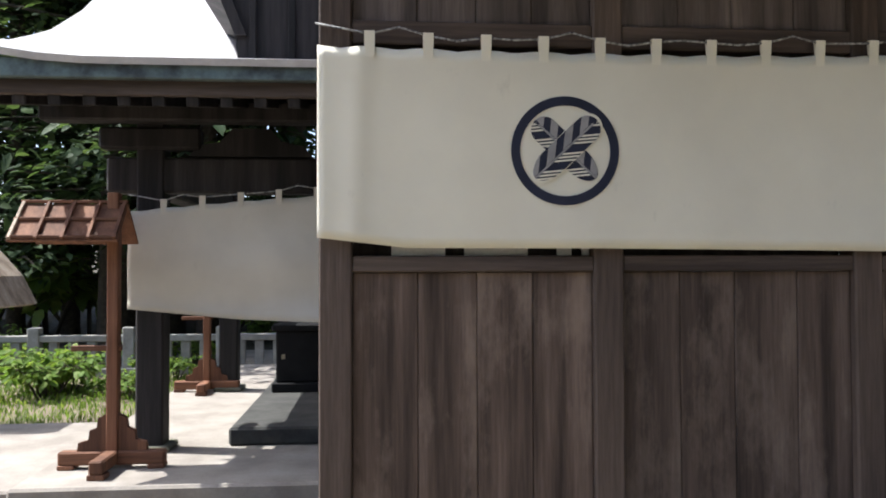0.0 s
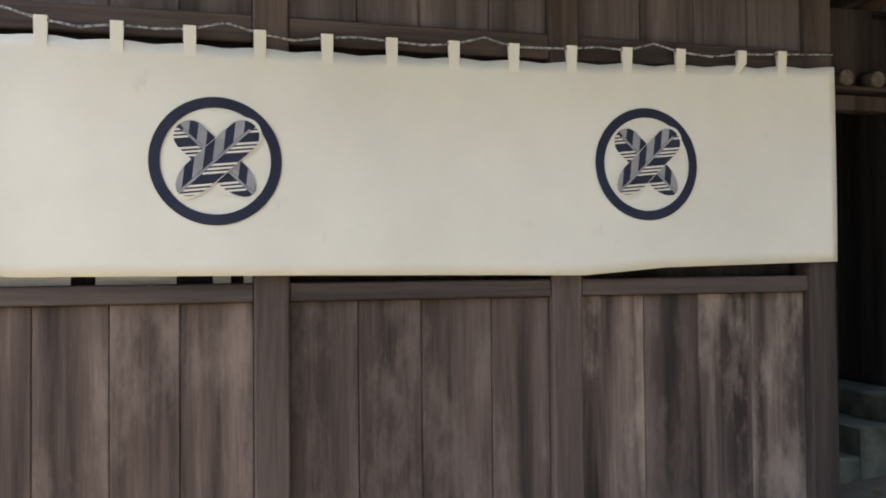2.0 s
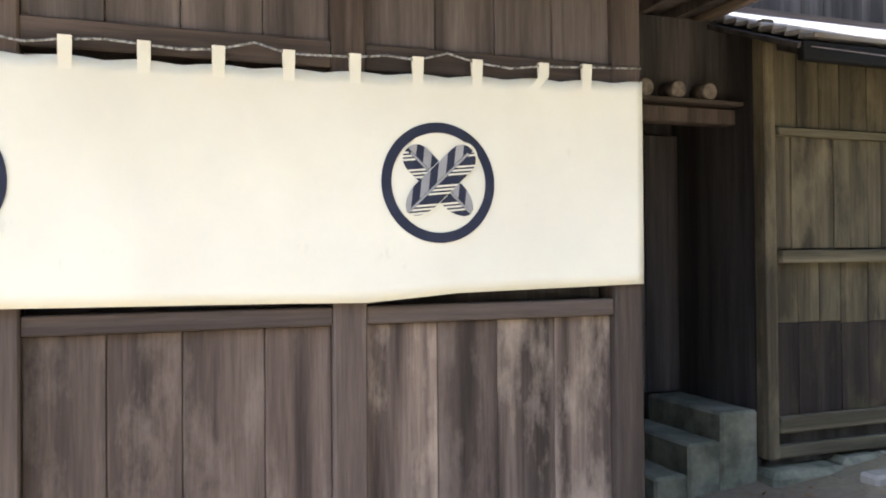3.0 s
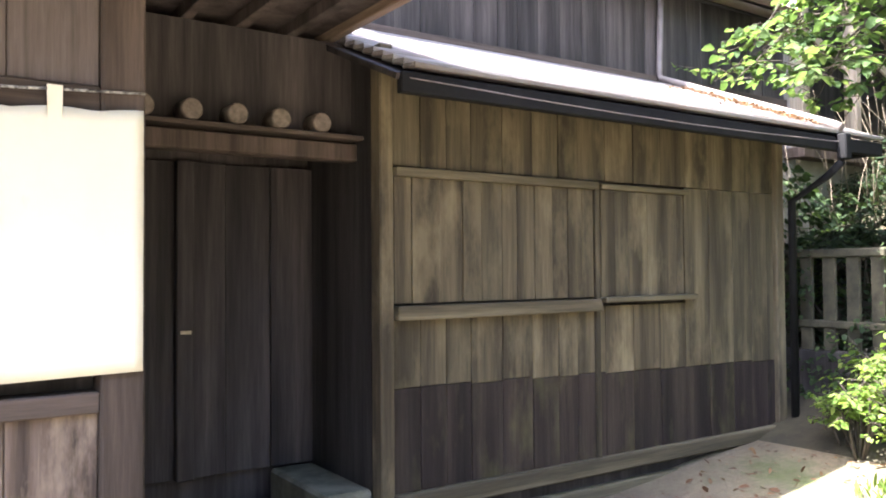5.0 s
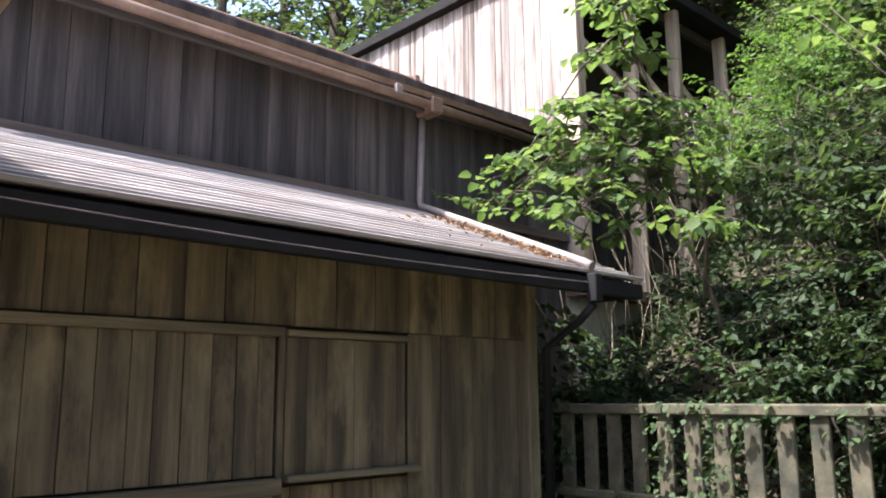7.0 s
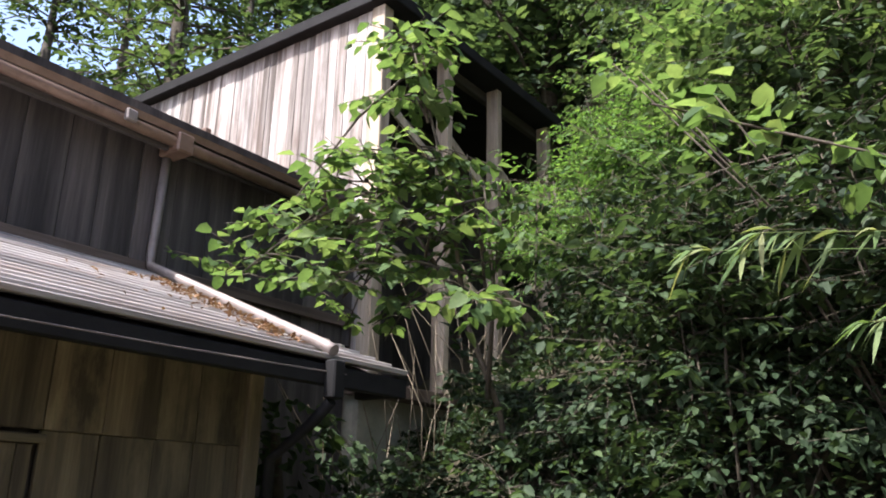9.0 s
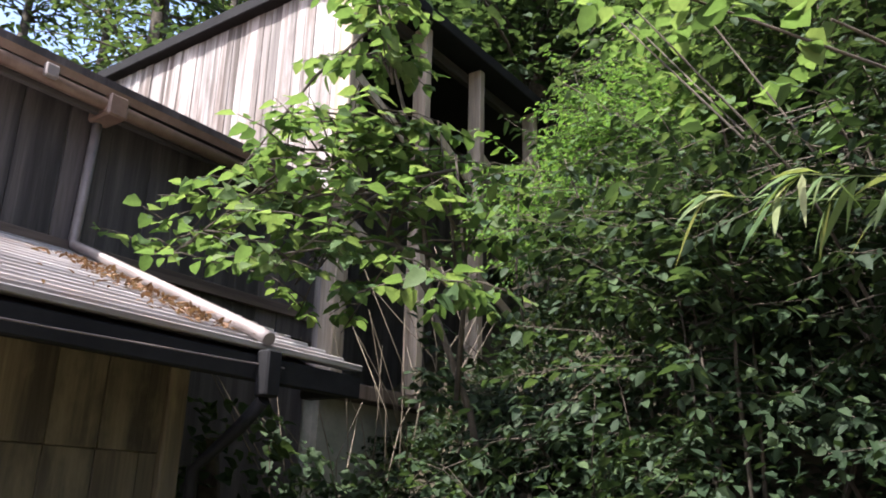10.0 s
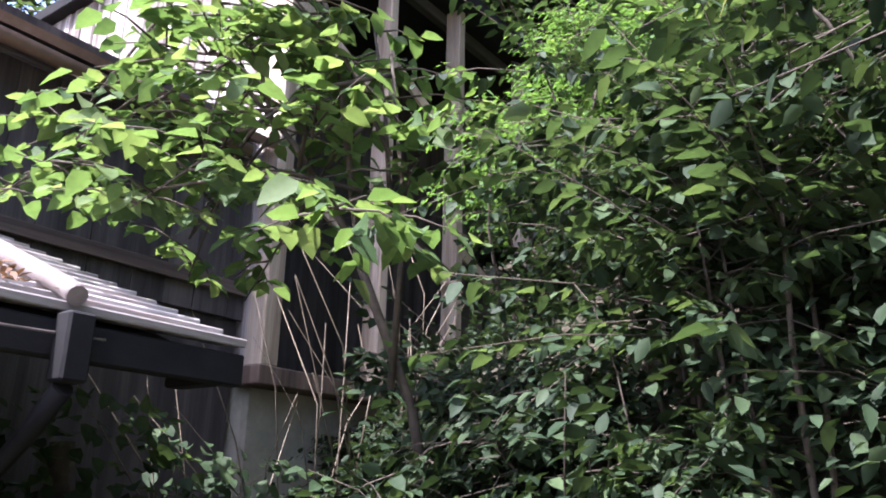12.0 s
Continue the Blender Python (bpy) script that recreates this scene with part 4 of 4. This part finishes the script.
tube([(10.35, 3.7, 1.8), (10.1, 3.78, 2.85), (9.86, 3.86, 3.36)], [0.022, 0.02, 0.018], 7, bm)
for a, b in trunks:
    tube([a, a.lerp(b, 0.5) + Vector((0.05, -0.03, 0)), b], [0.017, 0.013, 0.006], 6, bm)
limbs = ((9.05, 5.25, 3.66), (9.0, 5.0, 3.6), (9.1, 4.7, 3.55), (9.5, 4.0, 5.2), (9.2, 4.95, 3.85), (9.2, 4.4, 3.5), (9.7, 4.3, 5.3), (9.3, 4.55, 4.25), (9.4, 4.1, 4.6), (9.6, 4.3, 4.9), (9.4, 4.3, 4.45), (9.9, 3.9, 4.5), (9.55, 4.05, 4.75), (9.3, 4.15, 4.0), (9.95, 3.6, 3.9), (9.15, 5.1, 3.75), (9.6, 3.9, 3.8), (9.2, 3.4, 3.3), (9.8, 4.2, 4.1), (9.7, 4.7, 3.4), (9.85, 4.5, 3.3), (9.75, 4.8, 3.6))
for k, tip in enumerate(limbs):
    tip = Vector(tip)
    a, b = trunks[k % 3]
    root = a.lerp(b, rnd(0.35, 0.98))
    kn = root.lerp(tip, 0.35) + Vector((0, 0, 0.12))
    tube([root, kn, tip], [0.011, 0.009, 0.003], 5, bm)
    for j in range(9):
        b = kn.lerp(tip, rnd(0.1, 1.0))
        az = rnd(0, 6.28)
        ln = rnd(0.18, 0.5)
        e = b + Vector((math.cos(az) * ln, math.sin(az) * ln, rnd(-0.12, 0.2)))
        tube([b, (b + e) / 2 + Vector((0, 0, 0.03)), e], [0.006, 0.004, 0.002], 4, bm)
        spray(b.lerp(e, 0.15), e, 8, 0.105, out, 0.4, 0.3)
tagged(part("branchwork", bm, M_BARK, big), kind="stuff")
sz = np.array(out[2])
fo = leaves("foliage", out[0], out[1], sz, sz * 0.66, L_BROAD, big)
fo.data.transform(Matrix.Translation(-big.location))

# overhanging branches and bamboo sprays close to the path
ov = empty("overhanging_branch", "overhanging branch with large bright leaves", "branch", (10.2, 1.6, 3.3))
bm = bmesh.new()
out = ([], [], [])
for tip in ((7.93, 1.9, 3.42), (8.05, 1.6, 3.3), (9.0, 2.35, 4.15), (9.5, 2.2, 4.3), (9.3, 1.8, 3.75), (9.5, 2.7, 4.6), (10.2, 2.8, 4.9)):
    tip = Vector(tip)
    b = Vector((10.3, 1.5, 2.2))
    kn = b.lerp(tip, 0.55) + Vector((0.1, -0.3 if tip.x < 8.5 else 0.0, 0.7 if tip.x < 8.5 else 0.35))
    tube([b, kn, tip], [0.009, 0.007, 0.003], 5, bm)
    for j in range(3):
        q = kn.lerp(tip, rnd(0.3, 1))
        e = q + Vector((rnd(-0.3, 0.2), rnd(-0.25, 0.25), rnd(-0.1, 0.15)))
        spray(q, e, 6, 0.10, out, 0.4, 0.35)
tagged(part("branchwork", bm, M_BARK, ov), kind="stuff")
sz = np.array(out[2])
fo = leaves("foliage", out[0], out[1], sz, sz * 0.66, L_BROAD, ov)
fo.data.transform(Matrix.Translation(-ov.location))


def bamboo(base, tips):
    ob = empty("bamboo", "thin bamboo stems with long drooping leaves", "bamboo", base, "bamboo by the path")
    b = Vector(base)
    bm = bmesh.new()
    out = ([], [], [])
    for tip in tips:
        tip = Vector(tip)
        kn = Vector((b.x * 0.6 + tip.x * 0.4, b.y * 0.6 + tip.y * 0.4, max(b.z, tip.z) + 0.12))
        line = [b, b.lerp(kn, 0.55) + Vector((0, 0, 0.2)), kn, tip]
        tube(line, [0.005, 0.004, 0.003, 0.0015], 5, bm)
        for t in (0.45, 0.65, 0.8, 0.92, 1.0):
            q = kn.lerp(tip, t)
            d = (tip - kn).normalized()
            for k in range(4 if t < 1 else 6):
                out[0].append(q)
                out[1].append(d * rnd(0.3, 1) + Vector((rnd(-0.5, 0.5), rnd(-0.5, 0.5), rnd(-0.8, 0.25))))
                out[2].append(rnd(0.09, 0.17))
    tagged(part("branchwork", bm, L_BAMBOO, ob), kind="stuff")
    sz = np.array(out[2])
    f = leaves("foliage", out[0], out[1], sz, sz * 0.13, L_BAMBOO, ob, droop=0.3)
    f.data.transform(Matrix.Translation(-ob.location))
    return ob


bamboo((9.6, 0.9, 1.3), ((8.27, 1.93, 3.07), (8.42, 1.75, 3.14), (8.55, 1.5, 2.85)))
bamboo((9.5, 1.3, 1.3), ((8.9, 1.55, 2.2), (8.75, 1.75, 2.0), (8.9, 1.35, 2.4), (8.8, 1.6, 1.9), (9.0, 1.2, 2.5)))

# bright weeds by the corner of the building
weed = shrub("weed", "leafy green weed in the sunlight", 0.62, 0.36, 40, 10, 0.052, 0.55, L_WEED, "weed", 5, 0.8)
first = True
for i in range(44):
    x, y = rnd(7.9, 9.02), rnd(1.5, 4.2)
    if y > 2.2 + (x - 7.2) * 1.2:
        continue
    s = rnd(0.75, 1.4)
    m = pose(x, y, lie(x, y) - 0.03, 0, 0, rnd(0, 360))
    if first:
        weed.matrix_basis, ob, first = m, weed, False
    else:
        ob = copy_thing(weed, m)
    ob.scale = (s, s, s)
    ob["group"] = "weeds by the path"

# dry stems and ivy at the foot of the tall building
bm = bmesh.new()
for i in range(34):
    x, y = rnd(9.7, 12.0), rnd(4.7, 5.5)
    z = lie(x, y)
    h, a = rnd(0.7, 1.6), rnd(-0.9, 0.7)
    tube([(x, y, z), (x + a * 0.3, y + rnd(-0.1, 0.1), z + h * 0.6), (x + a, y + rnd(-0.25, 0.25), z + h)], [0.0045, 0.0035, 0.0015], 4, bm)
tagged(part("dry_stems", bm, M_TWIG), "bare dry stems standing among the shrubs", "stems", kind="stuff")
P, D, S = [], [], []
for i in range(1700):
    x, z = rnd(8.82, 10.6), rnd(0.9, 2.9)
    if z > 2.95 - 0.28 * abs(x - 9.5):
        continue
    P.append((x, 4.95 + 0.25 * noise.noise((x * 2, z * 2, 0)) + rnd(-0.1, 0.1), z))
    D.append((rnd(-0.6, 0.6), rnd(-1, -0.2), rnd(-0.9, 0.2)))
    S.append(rnd(0.05, 0.1))
tagged(leaves("ivy", P, D, S, np.array(S) * 0.8, L_DARK), "dark ivy climbing at the building corner", "ivy", kind="stuff")
tagged(part("ivy_stump", tube([(9.45, 5.0, 0.9), (9.5, 5.02, 1.9), (9.45, 5.05, 2.7)], [0.12, 0.1, 0.05], 8), M_BARK), "ivy-covered broken trunk by the corner", "trunk")

# grass and low plants behind the porch
P, D, S = [], [], []
for i in range(16000):
    x, y = rnd(-9, 1.5), rnd(8.4, 12.6)
    if x > -2.5 and y < 15 and x < -0.2:
        continue
    P.append((x, y, lie(x, y)))
    D.append((rnd(-0.5, 0.5), rnd(-0.5, 0.5), 1))
    S.append(rnd(0.04, 0.12))
tagged(leaves("grass", P, D, S, np.array(S) * 0.16, L_WEED), "short green grass in the sun", "grass", kind="stuff")
first = True
low = shrub("low_plant", "low leafy plant growing along the fence", 0.45, 0.5, 36, 10, 0.09, 0.6, L_WEED, "plant", 5, 0.6)
for i in range(56):
    x, y = rnd(-8.5, 1.0), rnd(10.3, 12.4)
    if -2.6 < x < -0.1 or i % 3 == 0:
        y = rnd(15.2, 16.5) if x > -2.6 else rnd(13.1, 14.4)
    s = rnd(0.6, 1.3)
    m = pose(x, y, lie(x, y) - 0.02, 0, 0, rnd(0, 360))
    if first:
        low.matrix_basis, ob, first = m, low, False
    else:
        ob = copy_thing(low, m)
    ob.scale = (s, s, s)
    ob["group"] = "plants along the fence"
for i in range(16):
    ob = copy_thing(low, pose(-13 + i * 0.9 + rnd(-0.3, 0.3), 17 + rnd(0, 3), 0.1, 0, 0, rnd(0, 360)))
    q = rnd(3.0, 5.0)
    ob.scale = (q, q, q)
    ob["label"] = "bushy plant at the edge of the woods"
    ob["group"] = "bushes at the wood's edge"
rk = bmesh.new()
bmesh.ops.create_icosphere(rk, subdivisions=3, radius=1)
for v in rk.verts:
    v.co *= 1 + 0.3 * noise.noise(v.co * 1.7)
    v.co = Vector((v.co.x * 0.4, v.co.y * 0.3, v.co.z * 0.25))
rock = tagged(part("rock", rk, M_ROCK), "pale rough rock among the low plants", "rock", "rocks")
rock.matrix_basis = pose(-4.9, 10.2, 0.08)
copy_thing(rock, pose(-4.35, 8.6, 0.0, 0, 0, 70))


def tree(name, label, height, crown0, radius, clumps, per, leaf, material):
    """A tree at the origin: a tapered trunk, limbs, and a crown of separate leafy clumps."""
    ob = empty(name, label, "tree")
    bm = bmesh.new()
    stem = tube([(0, 0, -0.3), (rnd(-0.1, 0.1), rnd(-0.1, 0.1), height * 0.5), (rnd(-0.2, 0.2), rnd(-0.2, 0.2), height)], [height * 0.018 + 0.05, height * 0.012 + 0.02, 0.02], 9)
    P, D, S = [], [], []
    for k in range(clumps):
        h = rnd(crown0, 1.0)
        a = rnd(0, 6.28)
        rr = radius * (1.15 - h) * rnd(0.5, 1.3) + 0.3
        tip = Vector((math.cos(a) * rr, math.sin(a) * rr, h * height + rnd(-0.5, 0.2)))
        tube([(0, 0, h * height * 0.97), tip * 0.5 + Vector((0, 0, h * height * 0.5 + 0.1)), tip], [0.04, 0.03, 0.01], 4, bm)
        for j in range(per):
            t = rnd(0.25, 1.1)
            p = Vector((0, 0, h * height)).lerp(tip, t) + Vector((random.gauss(0, 0.3), random.gauss(0, 0.3), random.gauss(0, 0.2)))
            P.append(p)
            D.append((math.cos(a) + rnd(-1, 1), math.sin(a) + rnd(-1, 1), rnd(-0.7, 0.3)))
            S.append(leaf * rnd(0.6, 1.4))
    part("trunk", stem, M_BARK, ob)
    tagged(part("branchwork", bm, M_BARK, ob), kind="stuff")
    leaves("crown", P, D, S, np.array(S) * 0.5, material, ob)
    return ob


tall_tree = tree("conifer", "tall dark conifer with a high open crown", 17, 0.3, 3.8, 110, 34, 0.24, L_TREE)
mid_tree = tree("woodland_tree", "leafy green woodland tree", 10, 0.2, 3.8, 100, 80, 0.24, L_DARK)
t_spots = []
for i in range(15):
    t_spots.append((0, -16 + i * 1.6 + rnd(-0.5, 0.5), 18 + rnd(0, 9)))
for i in range(13):
    t_spots.append((i % 3 and 1, -15 + i * 1.1 + rnd(-0.4, 0.4), 14.5 + rnd(0, 3)))
for i in range(12):
    t_spots.append((0, 5 + i * 2.2 + rnd(-0.6, 0.6), 20 + rnd(0, 9)))
for i in range(12):
    t_spots.append((1, 16.5 + rnd(0, 7), 1 + i * 1.2 + rnd(-0.5, 0.5)))
for i in range(9):
    t_spots.append((1, 12.5 + rnd(0, 4), -14 + i * 1.7))
for i in range(14):
    t_spots.append((i % 2, -16 + i * 2.2, -13 - rnd(0, 6)))
seen = [False, False]
for k, x, y in t_spots:
    if x < -8 and 0 < y < 18:
        continue
    src = (tall_tree, mid_tree)[k]
    s = rnd(0.8, 1.2)
    m = pose(x, y, lie(x, y) - 0.1, 0, 0, rnd(0, 360))
    if not seen[k]:
        src.matrix_basis, ob, seen[k] = m, src, True
    else:
        ob = copy_thing(src, m)
    ob.scale = (s, s, s)
    ob["group"] = "woods around the shrine"

# ivy over the fence, a hanging vine, litter on the lean-to roof
P, D, S = [], [], []
for i in range(1500):
    y = 4.7 - 3.2 * random.random() ** 1.7
    z = rnd(0.9, 2.16)
    if noise.noise((y * 1.6, z * 1.6, 3.0)) < -0.12 + 0.1 * (4.7 - y):
        continue
    P.append((9.09 - abs(random.gauss(0, 0.035)), y, z))
    D.append((rnd(-1, -0.2), rnd(-0.6, 0.6), rnd(-0.9, 0.2)))
    S.append(rnd(0.03, 0.06))
tagged(leaves("fence_ivy", P, D, S, np.array(S) * 0.75, L_DARK), "dark ivy creeping over the picket fence", "ivy", kind="stuff")
tagged(part("vine", tube([(9.9, 2.98, 3.18), (9.94, 2.93, 3.1), (9.98, 2.88, 2.9), (9.99, 2.84, 2.68), (9.97, 2.82, 2.5), (9.95, 2.83, 2.3)], [0.002, 0.003, 0.003, 0.003, 0.0025, 0.0015], 5), M_BARK), "pale dry vine hanging among the shrubs", "vine")
L_LITTER = leaf_mat("dry_litter", (0.08, 0.042, 0.022), (0.14, 0.075, 0.04), (0.22, 0.14, 0.08), 0.1)
P, D, S = [], [], []
for i in range(420):
    y = 4.0 + 1.2 * random.random()
    x = 8.72 - abs(random.gauss(0, 0.13)) if random.random() < 0.93 else rnd(7.8, 9.1)
    P.append((x, y, 2.965 + 0.735 * (y - 3.95) / 1.8 + 0.05))
    D.append((rnd(-1, 1), rnd(-1, 1), rnd(0.1, 0.5)))
    S.append(rnd(0.025, 0.06))
tagged(leaves("leaf_litter", P, D, S, np.array(S) * 0.35, L_LITTER), "orange-brown dry leaf litter on the lean-to roof", "litter", kind="stuff")

# grass and litter at the foot of the walls
P, D, S = [], [], []
for i in range(6000):
    x = rnd(4.6, 9.0)
    y = rnd(1.5, 3.3)
    if noise.noise((x * 1.3, y * 1.3, 5.0)) < -0.05 or x < 5.6:
        continue
    P.append((x, y, lie(x, y)))
    D.append((rnd(-0.6, 0.6), rnd(-0.6, 0.6), 1))
    S.append(rnd(0.04, 0.15))
tagged(leaves("path_grass", P, D, S, np.array(S) * 0.14, L_WEED), "tufts of grass along the foot of the wall", "grass", kind="stuff")
P, D, S = [], [], []
for i in range(900):
    x, y = rnd(4.0, 9.0), rnd(1.5, 4.3)
    P.append((x, y, lie(x, y) + 0.008))
    D.append((rnd(-1, 1), rnd(-1, 1), rnd(0, 0.3)))
    S.append(rnd(0.03, 0.08))
tagged(leaves("path_litter", P, D, S, np.array(S) * 0.4, L_LITTER), "dry brown leaves scattered over the ground", "litter", kind="stuff")

# small-leaved growth in the hollow of the bank, shade put into its leaf colour
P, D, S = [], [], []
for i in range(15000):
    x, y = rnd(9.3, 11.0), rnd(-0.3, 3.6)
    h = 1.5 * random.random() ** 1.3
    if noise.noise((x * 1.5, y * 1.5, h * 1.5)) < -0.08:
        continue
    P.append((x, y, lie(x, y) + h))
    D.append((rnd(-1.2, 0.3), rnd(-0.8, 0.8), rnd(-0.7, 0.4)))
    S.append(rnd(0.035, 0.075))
tagged(leaves("hollow_growth", P, D, S, np.array(S) * 0.5, L_SHADE), "tangled small-leaved growth, leaf colour darkened for the hollow's shade", "undergrowth", kind="stuff")
